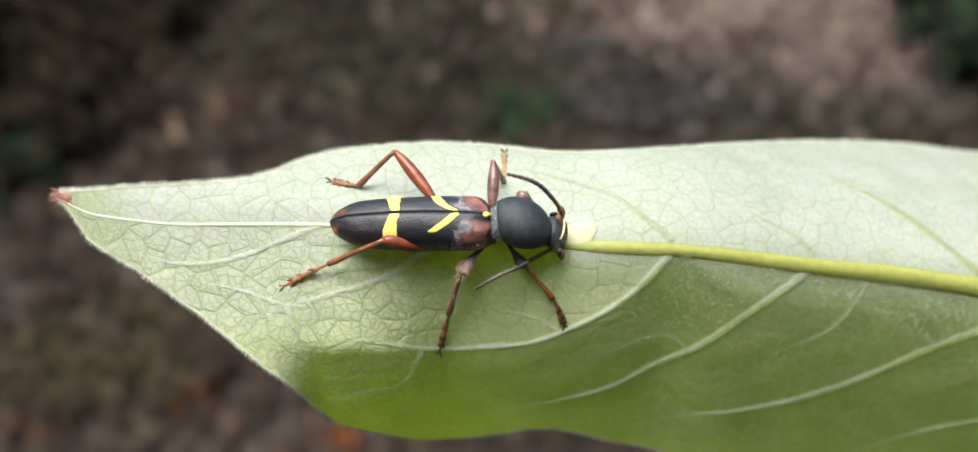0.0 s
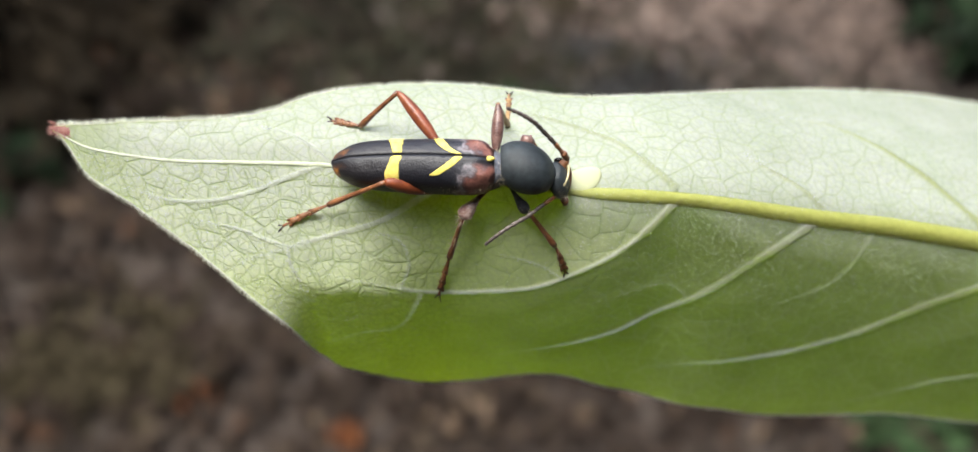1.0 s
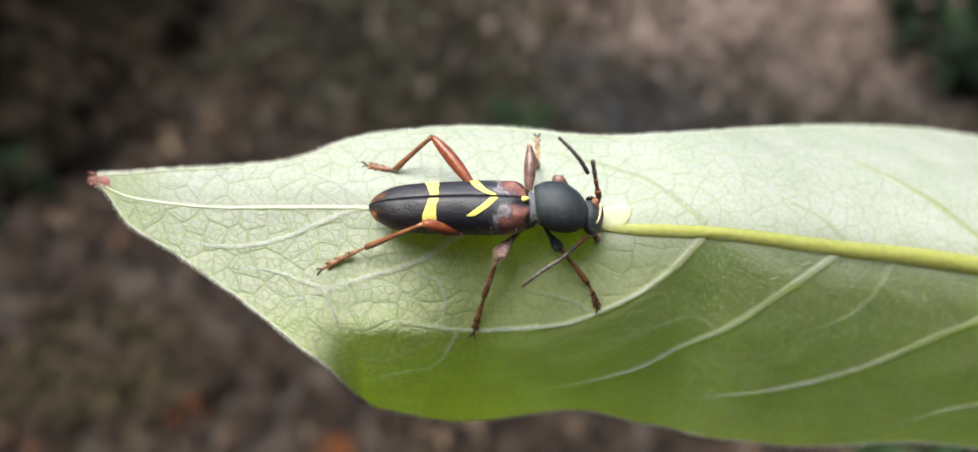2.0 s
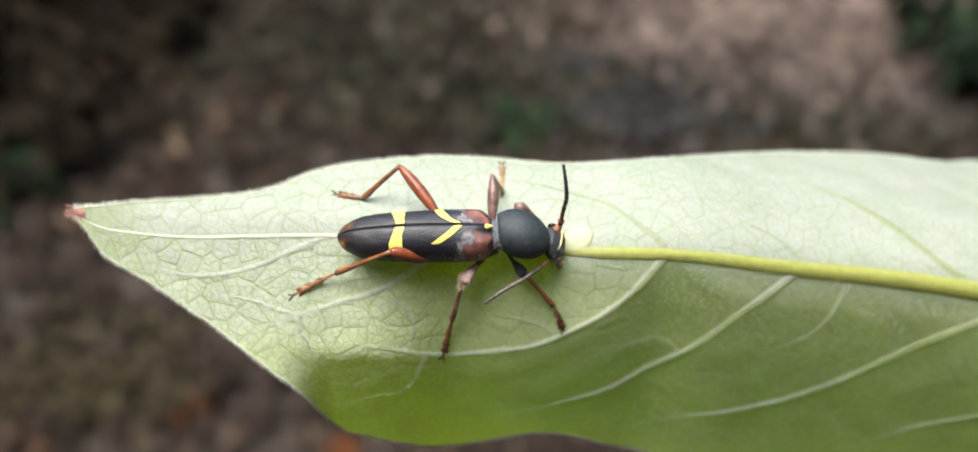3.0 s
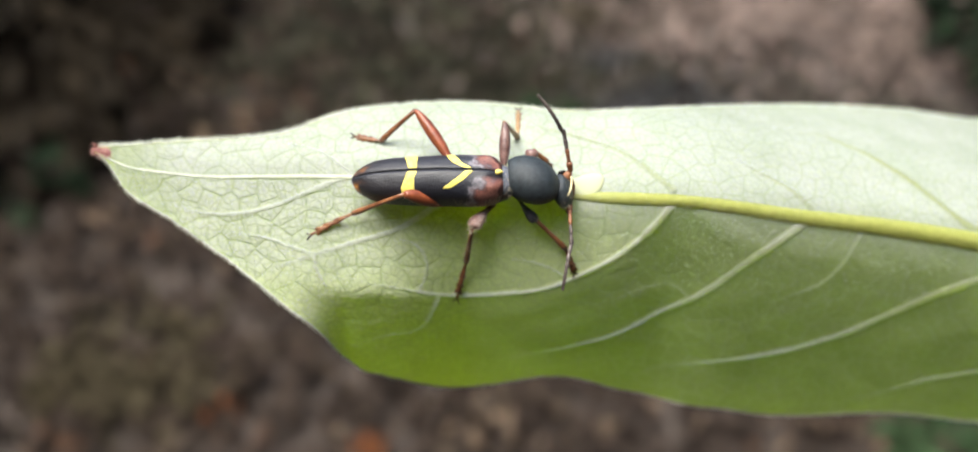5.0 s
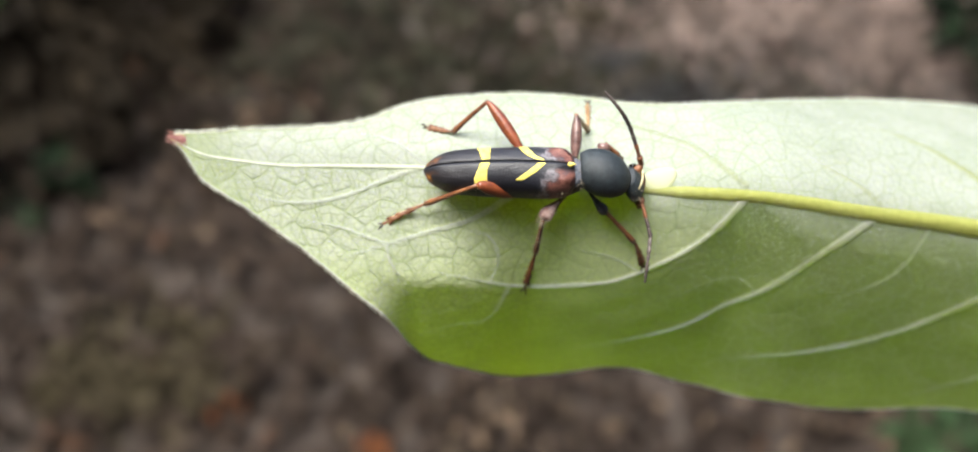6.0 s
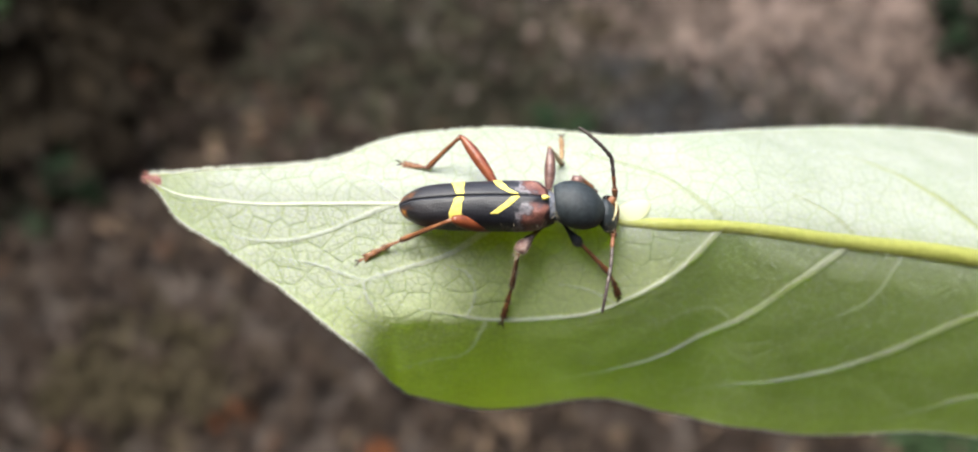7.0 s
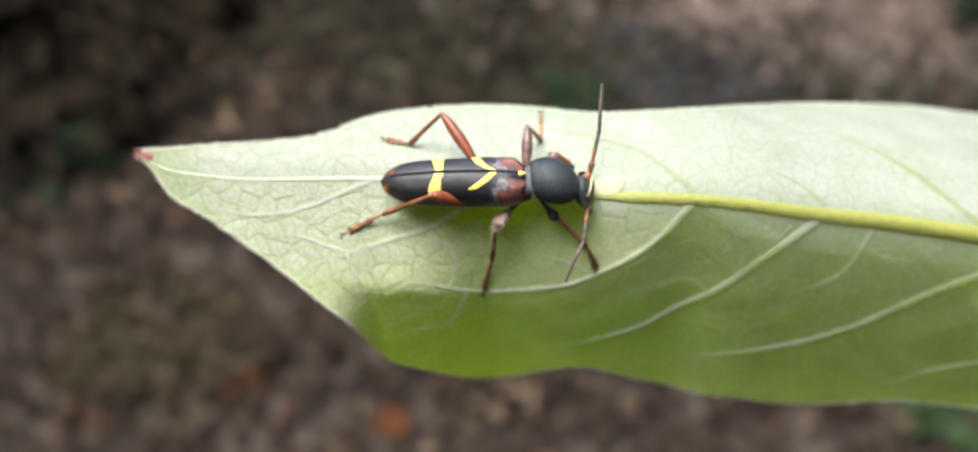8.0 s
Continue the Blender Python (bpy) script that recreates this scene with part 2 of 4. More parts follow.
def leaf_material(name, pale, green, through, share, net=True, gloss=0.15):
    """The downy underside: pale scattering skin over green tissue that lets light through. Where the mesh marks a vein the
    tissue is paler and clearer; between the veins runs a net of fine ones."""
    m, t, out, node, link = nodes_of(name)
    uv = node("UVMap")
    mark = node("Attribute")
    mark.attribute_name = "vein"
    warp = node("TexNoise", Scale=1.2, Detail=1.0)
    link(uv.outputs[0], warp.inputs["Vector"])
    push = node("VectorMath")
    push.operation = "MULTIPLY_ADD"
    push.inputs[1].default_value = (0.5, 0.5, 0)
    link(warp.outputs["Color"], push.inputs[0])
    link(uv.outputs[0], push.inputs[2])
    fine_net = node("TexVoronoi", Scale=2.5)
    fine_net.feature, fine_net.voronoi_dimensions = "DISTANCE_TO_EDGE", "2D"
    link(push.outputs[0], fine_net.inputs["Vector"])
    groove = node("MapRange", From_Min=0.02, From_Max=0.17, To_Min=1.0, To_Max=0.0)
    groove.interpolation_type = "SMOOTHSTEP"
    link(fine_net.outputs["Distance"], groove.inputs["Value"])
    patchy = node("TexNoise", Scale=0.9, Detail=3.0)
    link(uv.outputs[0], patchy.inputs["Vector"])
    broken = node("TexNoise", Scale=1.7, Detail=2.0)
    link(push.outputs[0], broken.inputs["Vector"])
    gaps = node("MapRange", From_Min=0.36, From_Max=0.60, To_Min=0.55, To_Max=0.95)
    link(broken.outputs["Fac"], gaps.inputs["Value"])
    zone = node("Attribute")
    zone.attribute_name = "fine_net"
    thin = node("Math")
    thin.operation = "MULTIPLY"
    link(groove.outputs[0], thin.inputs[0])
    link(gaps.outputs[0], thin.inputs[1])
    seen = node("Math")
    seen.operation = "MULTIPLY"
    link(thin.outputs[0], seen.inputs[0])
    link(zone.outputs["Fac"], seen.inputs[1])
    coarse_net = node("Attribute")
    coarse_net.attribute_name = "net"
    lines = node("Math")
    lines.operation = "MAXIMUM"
    link(seen.outputs[0], lines.inputs[0])
    link(coarse_net.outputs["Fac"], lines.inputs[1])
    both = node("Math")
    both.operation = "SUBTRACT"
    both.inputs[0].default_value = 1.0
    link(lines.outputs[0], both.inputs[1])
    blotch = node("TexNoise", Scale=0.3, Detail=6.0)
    link(uv.outputs[0], blotch.inputs["Vector"])
    down = node("TexNoise", Scale=11.0, Detail=4.0)
    link(uv.outputs[0], down.inputs["Vector"])
    tone = ramp_of(node, [(0.3, green), (0.7, pale)])
    link(blotch.outputs["Fac"], tone.inputs["Fac"])
    fine = node("MixRGB")
    fine.inputs[1].default_value = (0.38, 0.50, 0.28, 1)
    link(both.outputs[0], fine.inputs[0])
    place = node("SeparateXYZ")
    link(uv.outputs[0], place.inputs[0])
    ragged = node("Math")
    ragged.operation = "MULTIPLY_ADD"
    ragged.inputs[1].default_value = 6.0
    link(patchy.outputs["Fac"], ragged.inputs[0])
    link(place.outputs[0], ragged.inputs[2])
    bare = node("MapRange", From_Min=-13.0, From_Max=-17.5, To_Max=0.7 if net else 0.0)
    link(ragged.outputs[0], bare.inputs["Value"])
    stain = node("MixRGB")
    stain.inputs[2].default_value = (0.50, 0.60, 0.26, 1)
    link(bare.outputs[0], stain.inputs[0])
    # Near half's base hue turned greener, in place of light shining through.
    backlit = node("Attribute")
    backlit.attribute_name = "backlit_tint"
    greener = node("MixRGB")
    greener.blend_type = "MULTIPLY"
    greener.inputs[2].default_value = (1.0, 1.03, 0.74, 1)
    link(backlit.outputs["Fac"], greener.inputs[0])
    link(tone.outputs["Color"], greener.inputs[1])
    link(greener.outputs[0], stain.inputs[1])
    link(stain.outputs[0], fine.inputs[2])
    main = node("MixRGB")
    main.inputs[2].default_value = (0.91, 0.93, 0.85, 1)
    link(mark.outputs["Fac"], main.inputs[0])
    stem = node("Attribute")
    stem.attribute_name = "olive_vein"
    olive = node("MixRGB")
    olive.inputs[2].default_value = (0.50, 0.55, 0.27, 1)
    link(stem.outputs["Fac"], olive.inputs[0])
    link(fine.outputs[0], olive.inputs[1])
    link(olive.outputs[0], main.inputs[1])
    tall = node("Math")
    tall.operation = "MULTIPLY_ADD"
    tall.inputs[1].default_value = 0.3
    link(down.outputs["Fac"], tall.inputs[0])
    link(both.outputs[0], tall.inputs[2])
    bp = node("Bump", Strength=0.6 if net else 0.2, Distance=0.06 * MM)
    link(tall.outputs[0], bp.inputs["Height"])
    skin = node("BsdfPrincipled", Roughness=0.62)
    skin.inputs["Specular IOR Level"].default_value = gloss
    skin.inputs["Sheen Weight"].default_value = 0.06
    link(main.outputs[0], skin.inputs["Base Color"])
    link(bp.outputs["Normal"], skin.inputs["Normal"])
    # Transmission colour raised towards lower margin and tip, painting in extra backlight glow.
    boost = node("Attribute")
    boost.attribute_name = "backlight_boost"
    tissue = node("MixRGB")
    tissue.inputs[1].default_value = (*through, 1)
    tissue.inputs[2].default_value = (min(1, through[0] * 1.62), min(1, through[1] * 1.5), through[2] * 1.4, 1)
    link(boost.outputs["Fac"], tissue.inputs[0])
    tint = node("MixRGB")
    link(tissue.outputs[0], tint.inputs[1])
    tint.inputs[2].default_value = (0.88, 0.95, 0.72, 1)
    link(mark.outputs["Fac"], tint.inputs[0])
    dim = node("MixRGB", Fac=1.0)
    dim.blend_type = "MULTIPLY"
    link(tint.outputs[0], dim.inputs[1])
    spread = ramp_of(node, [(0.25, (0.82, 0.82, 0.8)), (0.75, (1.1, 1.1, 1.1))])
    link(blotch.outputs["Fac"], spread.inputs["Fac"])
    link(spread.outputs["Color"], dim.inputs[2])
    tissue_grain = node("TexNoise", Scale=3.2, Detail=6.0, Roughness=0.65)
    link(uv.outputs[0], tissue_grain.inputs["Vector"])
    dapple = ramp_of(node, [(0.3, (0.76, 0.78, 0.7)), (0.7, (1.2, 1.17, 1.3))])
    link(tissue_grain.outputs["Fac"], dapple.inputs["Fac"])
    grainy = node("MixRGB", Fac=1.0)
    grainy.blend_type = "MULTIPLY"
    link(dim.outputs[0], grainy.inputs[1])
    link(dapple.outputs["Color"], grainy.inputs[2])
    glow = node("BsdfTranslucent")
    link(grainy.outputs[0], glow.inputs["Color"])
    link(bp.outputs["Normal"], glow.inputs["Normal"])
    mix = node("MixShader", Fac=share)
    link(skin.outputs[0], mix.inputs[1])
    link(glow.outputs[0], mix.inputs[2])
    link(mix.outputs[0], out.inputs["Surface"])
    return m


def rib_material():
    """The midrib: whitish towards the tip, yellow-green and stouter towards the stalk."""
    m, t, out, node, link = nodes_of("midrib_skin")
    at = node("TexCoord")
    xyz = node("SeparateXYZ")
    link(at.outputs["Object"], xyz.inputs[0])
    along = node("MapRange", From_Min=-0.010, From_Max=0.008)
    link(xyz.outputs[0], along.inputs["Value"])
    tone = ramp_of(node, [(0.0, (0.76, 0.80, 0.66)), (0.55, (0.72, 0.76, 0.55)), (0.8, (0.52, 0.54, 0.21)), (1.0, (0.47, 0.485, 0.14))])
    link(along.outputs[0], tone.inputs["Fac"])
    n = node("TexNoise", Scale=2500.0, Detail=5.0)
    link(at.outputs["Object"], n.inputs["Vector"])
    mott = ramp_of(node, [(0.3, (0.78, 0.80, 0.72)), (0.7, (1.08, 1.08, 1.1))])
    link(n.outputs["Fac"], mott.inputs["Fac"])
    mix = node("MixRGB", Fac=1.0)
    mix.blend_type = "MULTIPLY"
    link(tone.outputs["Color"], mix.inputs[1])
    link(mott.outputs["Color"], mix.inputs[2])
    bp = node("Bump", Strength=1.0, Distance=0.1 * MM)
    link(n.outputs["Fac"], bp.inputs["Height"])
    skin = node("BsdfPrincipled", Roughness=0.6)
    skin.inputs["Specular IOR Level"].default_value = 0.2
    link(mix.outputs[0], skin.inputs["Base Color"])
    link(bp.outputs["Normal"], skin.inputs["Normal"])
    glow = node("BsdfTranslucent", Color=(0.66, 0.68, 0.26, 1))
    both = node("MixShader", Fac=0.42)
    link(skin.outputs[0], both.inputs[1])
    link(glow.outputs[0], both.inputs[2])
    link(both.outputs[0], out.inputs["Surface"])
    return m


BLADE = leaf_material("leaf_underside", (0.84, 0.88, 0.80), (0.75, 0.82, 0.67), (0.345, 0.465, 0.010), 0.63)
VEIN = leaf_material("vein_skin", (0.74, 0.77, 0.60), (0.66, 0.71, 0.50), (0.6, 0.7, 0.2), 0.4, False)
RIB = rib_material()
SWELL = leaf_material("swelling_skin", (0.78, 0.80, 0.56), (0.72, 0.75, 0.47), (0.68, 0.72, 0.30), 0.45, False, 0.5)
TIP = plain("withered_tip", (0.30, 0.10, 0.075), (0.52, 0.30, 0.26), 2.0, 0.7, 0.4)
DOWN = plain("leaf_down", (0.62, 0.66, 0.50), (0.72, 0.74, 0.62), 1.0, 0.6, 0.0)
SETA = plain("beetle_bristle", (0.42, 0.35, 0.22), (0.70, 0.62, 0.45), 1.0, 0.4, 0.0)
CREAM = plain("cream_scale", (0.52, 0.45, 0.22), (0.68, 0.62, 0.38), 5.0, 0.65, 0.5, 5.0, 0.02)
YELLOW = plain("yellow_scale", (0.66, 0.53, 0.08), (0.80, 0.70, 0.19), 5.0, 0.65, 0.5, 5.0, 0.02)
BLACK = plain("black_cuticle", (0.010, 0.014, 0.017), (0.034, 0.044, 0.050), 4.0, 0.52, 0.6, 5.0, 0.06, gloss=0.5)
DARK = plain("dark_brown_cuticle", (0.018, 0.012, 0.010), (0.05, 0.03, 0.02), 3.0, 0.38, 0.3)
GREY = plain("grey_pubescence", (0.02, 0.022, 0.03), (0.17, 0.18, 0.22), 6.0, 0.7, 0.4)
RED = plain("red_brown_cuticle", (0.13, 0.028, 0.012), (0.25, 0.068, 0.026), 2.2, 0.38, 0.35, 5.0, 0.03, gloss=0.5)
ORANGE = plain("orange_brown_cuticle", (0.13, 0.046, 0.019), (0.26, 0.108, 0.046), 1.5, 0.42, 0.3)
GOLD = plain("golden_cuticle", (0.20, 0.105, 0.042), (0.40, 0.26, 0.115), 1.5, 0.4, 0.2)
TARSUS = plain("tarsus_cuticle", (0.11, 0.045, 0.02), (0.30, 0.135, 0.055), 3.0, 0.45, 0.4)
MAUVE = plain("mauve_brown_cuticle", (0.07, 0.03, 0.026), (0.22, 0.13, 0.11), 2.2, 0.35, 0.3)
BROWN = plain("brown_cuticle", (0.07, 0.025, 0.012), (0.20, 0.08, 0.03), 2.5, 0.4, 0.3)
FEMUR = plain("downy_femur", (0.22, 0.08, 0.06), (0.55, 0.42, 0.38), 3.0, 0.5, 0.3)
SLATE = plain("slate_downy_cuticle", (0.012, 0.012, 0.015), (0.10, 0.10, 0.12), 2.5, 0.5, 0.3)
HORN = plain("antenna_cuticle", (0.055, 0.042, 0.036), (0.15, 0.12, 0.105), 3.0, 0.45, 0.3)
EYE = plain("eye_facets", (0.008, 0.006, 0.006), (0.02, 0.014, 0.01), 8.0, 0.2, 0.2)


def elytra_material():
    """Black wing cases with a brown apex, rust-red shoulders and grey down beside the shoulders."""
    m, t, out, node, link = nodes_of("wing_case")
    at = node("TexCoord")
    xyz = node("SeparateXYZ")
    link(at.outputs["Object"], xyz.inputs[0])
    n1 = node("TexNoise", Scale=1500.0, Detail=5.0)
    n2 = node("TexNoise", Scale=11000.0, Detail=3.0)
    for n in (n1, n2):
        link(at.outputs["Object"], n.inputs["Vector"])
    wob = node("Math")
    wob.operation = "MULTIPLY_ADD"
    wob.inputs[1].default_value = 0.0026
    link(n1.outputs["Fac"], wob.inputs[0])
    aside = node("Math")
    aside.operation = "MULTIPLY_ADD"
    aside.inputs[1].default_value = 0.065
    link(xyz.outputs[0], aside.inputs[0])
    link(xyz.outputs[1], aside.inputs[2])
    apart = node("Math")
    apart.operation = "ABSOLUTE"
    link(aside.outputs[0], apart.inputs[0])
    slant = node("Math")
    slant.operation = "MULTIPLY_ADD"
    slant.inputs[1].default_value = 0.6
    link(apart.outputs[0], slant.inputs[0])
    link(xyz.outputs[0], slant.inputs[2])
    link(slant.outputs[0], wob.inputs[2])
    along = node("MapRange", From_Min=-0.0059, From_Max=0.0019)
    link(wob.outputs[0], along.inputs["Value"])
    tone = ramp_of(node, [(0.0, (0.40, 0.17, 0.035)), (0.04, (0.16, 0.06, 0.016)), (0.09, (0.016, 0.014, 0.016)), (0.76, (0.014, 0.015, 0.021)),
                          (0.80, (0.03, 0.03, 0.036)), (0.835, (0.20, 0.185, 0.20)), (0.865, (0.08, 0.05, 0.05)), (0.90, (0.15, 0.055, 0.042)), (0.965, (0.24, 0.105, 0.08)), (1.0, (0.06, 0.022, 0.02))])
    link(along.outputs[0], tone.inputs["Fac"])
    off_seam = node("MapRange", From_Min=0.00008, From_Max=0.00042)
    off_seam.interpolation_type = "SMOOTHSTEP"
    link(apart.outputs[0], off_seam.inputs["Value"])
    black = node("MixRGB")
    black.inputs[1].default_value = (0.014, 0.014, 0.018, 1)
    link(off_seam.outputs[0], black.inputs[0])
    link(tone.outputs["Color"], black.inputs[2])
    mott = node("MixRGB", Fac=0.5)
    mott.blend_type = "MULTIPLY"
    grain = ramp_of(node, [(0.3, (0.5, 0.5, 0.5)), (0.7, (1.5, 1.5, 1.55))])
    link(n2.outputs["Fac"], grain.inputs["Fac"])
    link(black.outputs[0], mott.inputs[1])
    link(grain.outputs["Color"], mott.inputs[2])
    bs = node("BsdfPrincipled", Roughness=0.46)
    bs.inputs["Specular IOR Level"].default_value = 0.5
    bp = node("Bump", Strength=0.8, Distance=0.04 * MM)
    link(n2.outputs["Fac"], bp.inputs["Height"])
    link(bp.outputs["Normal"], bs.inputs["Normal"])
    link(mott.outputs[0], bs.inputs["Base Color"])
    link(bs.outputs[0], out.inputs["Surface"])
    return m


WING = elytra_material()


def litter_material(name, stops, rough=0.75):
    """Fallen leaves, each of its own tone."""
    m, t, out, node, link = nodes_of(name)
    geo = node("NewGeometry")
    tone = ramp_of(node, stops)
    link(geo.outputs["Random Per Island"], tone.inputs["Fac"])
    at = node("TexCoord")
    n = node("TexNoise", Scale=60.0, Detail=4.0)
    link(at.outputs["Object"], n.inputs["Vector"])
    dirt = ramp_of(node, [(0.3, (0.7, 0.68, 0.66)), (0.7, (1.1, 1.1, 1.1))])
    link(n.outputs["Fac"], dirt.inputs["Fac"])
    mix = node("MixRGB", Fac=0.8)
    mix.blend_type = "MULTIPLY"
    link(tone.outputs["Color"], mix.inputs[1])
    link(dirt.outputs["Color"], mix.inputs[2])
    broad = node("TexNoise", Scale=9.0, Detail=2.0)
    link(at.outputs["Object"], broad.inputs["Vector"])
    damp = ramp_of(node, [(0.35, (0.78, 0.77, 0.74)), (0.65, (1.24, 1.23, 1.20))])
    link(broad.outputs["Fac"], damp.inputs["Fac"])
    soak = node("MixRGB", Fac=1.0)
    soak.blend_type = "MULTIPLY"
    link(mix.outputs[0], soak.inputs[1])
    link(damp.outputs["Color"], soak.inputs[2])
    bs = node("BsdfPrincipled", Roughness=rough)
    bs.inputs["Specular IOR Level"].default_value = 0.12
    link(soak.outputs[0], bs.inputs["Base Color"])
    link(bs.outputs[0], out.inputs["Surface"])
    return m


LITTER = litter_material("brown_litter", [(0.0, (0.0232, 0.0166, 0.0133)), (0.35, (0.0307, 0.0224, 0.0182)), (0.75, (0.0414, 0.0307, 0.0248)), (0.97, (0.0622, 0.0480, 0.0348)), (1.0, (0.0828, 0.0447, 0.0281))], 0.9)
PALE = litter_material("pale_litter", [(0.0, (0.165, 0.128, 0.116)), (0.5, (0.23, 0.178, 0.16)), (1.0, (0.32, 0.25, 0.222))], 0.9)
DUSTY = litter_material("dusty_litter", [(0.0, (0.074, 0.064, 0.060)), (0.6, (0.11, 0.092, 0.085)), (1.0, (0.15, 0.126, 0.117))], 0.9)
SLATY = litter_material("slaty_litter", [(0.0, (0.036, 0.037, 0.043)), (0.8, (0.058, 0.058, 0.066)), (1.0, (0.12, 0.125, 0.13))], 0.6)
RUSTY = litter_material("rusty_litter", [(0.0, (0.17, 0.062, 0.026)), (1.0, (0.27, 0.11, 0.05))], 0.9)
TAN = litter_material("tan_litter", [(0.0, (0.12, 0.085, 0.06)), (1.0, (0.20, 0.15, 0.11))], 0.9)
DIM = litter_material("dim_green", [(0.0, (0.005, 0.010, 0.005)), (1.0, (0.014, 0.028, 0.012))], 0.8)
FRESH = litter_material("fresh_green", [(0.0, (0.022, 0.045, 0.018)), (1.0, (0.045, 0.085, 0.035))], 0.7)
MOSS = litter_material("moss", [(0.0, (0.021, 0.022, 0.0155)), (0.6, (0.033, 0.034, 0.023)), (1.0, (0.051, 0.048, 0.033))], 0.9)
OLIVE = litter_material("olive_litter", [(0.0, (0.0408, 0.03315, 0.0204)), (1.0, (0.07225, 0.0612, 0.0374))], 0.9)
WEED = litter_material("weed_green", [(0.0, (0.0075, 0.018, 0.0075)), (0.6, (0.0135, 0.03375, 0.012)), (1.0, (0.03, 0.06375, 0.0225))], 0.7)
SHADE = litter_material("light_screen", [(0.0, (0.005, 0.004, 0.003)), (1.0, (0.014, 0.011, 0.007))], 1.0)
DARK_CLUMP = litter_material("dark_clump_foliage", [(0.0, (0.0085, 0.0066, 0.0042)), (1.0, (0.016, 0.012, 0.0075))], 1.0)
BARK = plain("twig_bark", (0.06, 0.045, 0.03), (0.14, 0.11, 0.07), 0.3, 0.8, 0.5, 6.0, 0.3)
SOIL = plain("forest_soil", (0.03168, 0.02376, 0.01848), (0.0616, 0.04664, 0.03784), 0.006, 0.9, 0.6, 6.0, 8.0)


# ---- the ground ----
def make_ground():
    n = 70
    line = [math.copysign(abs(k / n) ** 4 * 400 + abs(k / n) * 3, k) for k in range(-n, n + 1)]
    bm = bmesh.new()
    grid = [[bm.verts.new((x, y + 0.8, 0.012 * noise.noise(Vector((x * 3, y * 3, 0))) - 0.01)) for x in line] for y in line]
    for a, b in zip(grid, grid[1:]):
        for i in range(len(line) - 1):
            bm.faces.new((a[i], a[i + 1], b[i + 1], b[i]))
    tagged(part("ground", bm, SOIL, None, "dark brown forest soil under fallen leaves", 1.0), category="ground", kind="structure")


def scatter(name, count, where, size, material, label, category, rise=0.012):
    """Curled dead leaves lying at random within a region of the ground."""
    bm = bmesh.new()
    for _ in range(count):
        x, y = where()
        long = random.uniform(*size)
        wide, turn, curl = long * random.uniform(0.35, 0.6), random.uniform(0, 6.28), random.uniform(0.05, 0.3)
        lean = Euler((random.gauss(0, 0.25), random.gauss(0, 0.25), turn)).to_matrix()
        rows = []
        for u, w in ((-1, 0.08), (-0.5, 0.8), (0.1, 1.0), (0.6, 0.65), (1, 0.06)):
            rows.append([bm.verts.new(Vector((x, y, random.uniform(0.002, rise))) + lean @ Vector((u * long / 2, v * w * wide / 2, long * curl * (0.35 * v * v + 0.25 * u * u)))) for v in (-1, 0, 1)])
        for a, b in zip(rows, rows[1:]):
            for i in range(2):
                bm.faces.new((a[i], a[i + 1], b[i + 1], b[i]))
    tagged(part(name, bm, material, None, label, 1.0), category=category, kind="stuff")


def around():
    while True:
        x, y = random.uniform(-2.3, 2.3), random.uniform(-2.0, 2.9)
        if abs(x) > 0.98 or y < 0.27 or y > 1.43:
            return x, y


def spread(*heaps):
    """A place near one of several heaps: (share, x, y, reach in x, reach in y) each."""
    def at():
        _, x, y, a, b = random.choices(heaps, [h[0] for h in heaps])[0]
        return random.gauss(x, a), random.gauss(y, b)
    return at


def make_plant(name, x, y, leaves, reach, tall, material, label, size=(0.03, 0.06)):
    """A low plant: leaf blades on short stems round one root."""
    base = new(name)
    base.location = (x, y, 0)
    stems, blades = bmesh.new(), bmesh.new()
    for _ in range(leaves):
        a, r, h = random.uniform(0, 6.28), reach * math.sqrt(random.random()), tall * random.uniform(0.35, 1)
        end = Vector((math.cos(a) * r, math.sin(a) * r, h))
        tube([(0, 0, -0.005), end * 0.5 + Vector((0, 0, h * 0.25)), end], [0.002, 0.0015, 0.001], 4, stems)
        long = random.uniform(*size)
        lean = Euler((random.gauss(0, 0.4), random.gauss(0, 0.4), a)).to_matrix()
        rows = []
        for u, w in ((0, 0.1), (0.3, 0.9), (0.6, 0.8), (1, 0.05)):
            rows.append([blades.verts.new(end + lean @ Vector((u * long, v * w * long * 0.3, long * (0.1 * v * v - 0.25 * u * u)))) for v in (-1, 0, 1)])
        for p, q in zip(rows, rows[1:]):
            for i in range(2):
                blades.faces.new((p[i], p[i + 1], q[i + 1], q[i]))
    part("stem", stems, material, base, "", 1.0)
    part("foliage", blades, material, base, "", 1.0)
    return tagged(base, label, "plant")


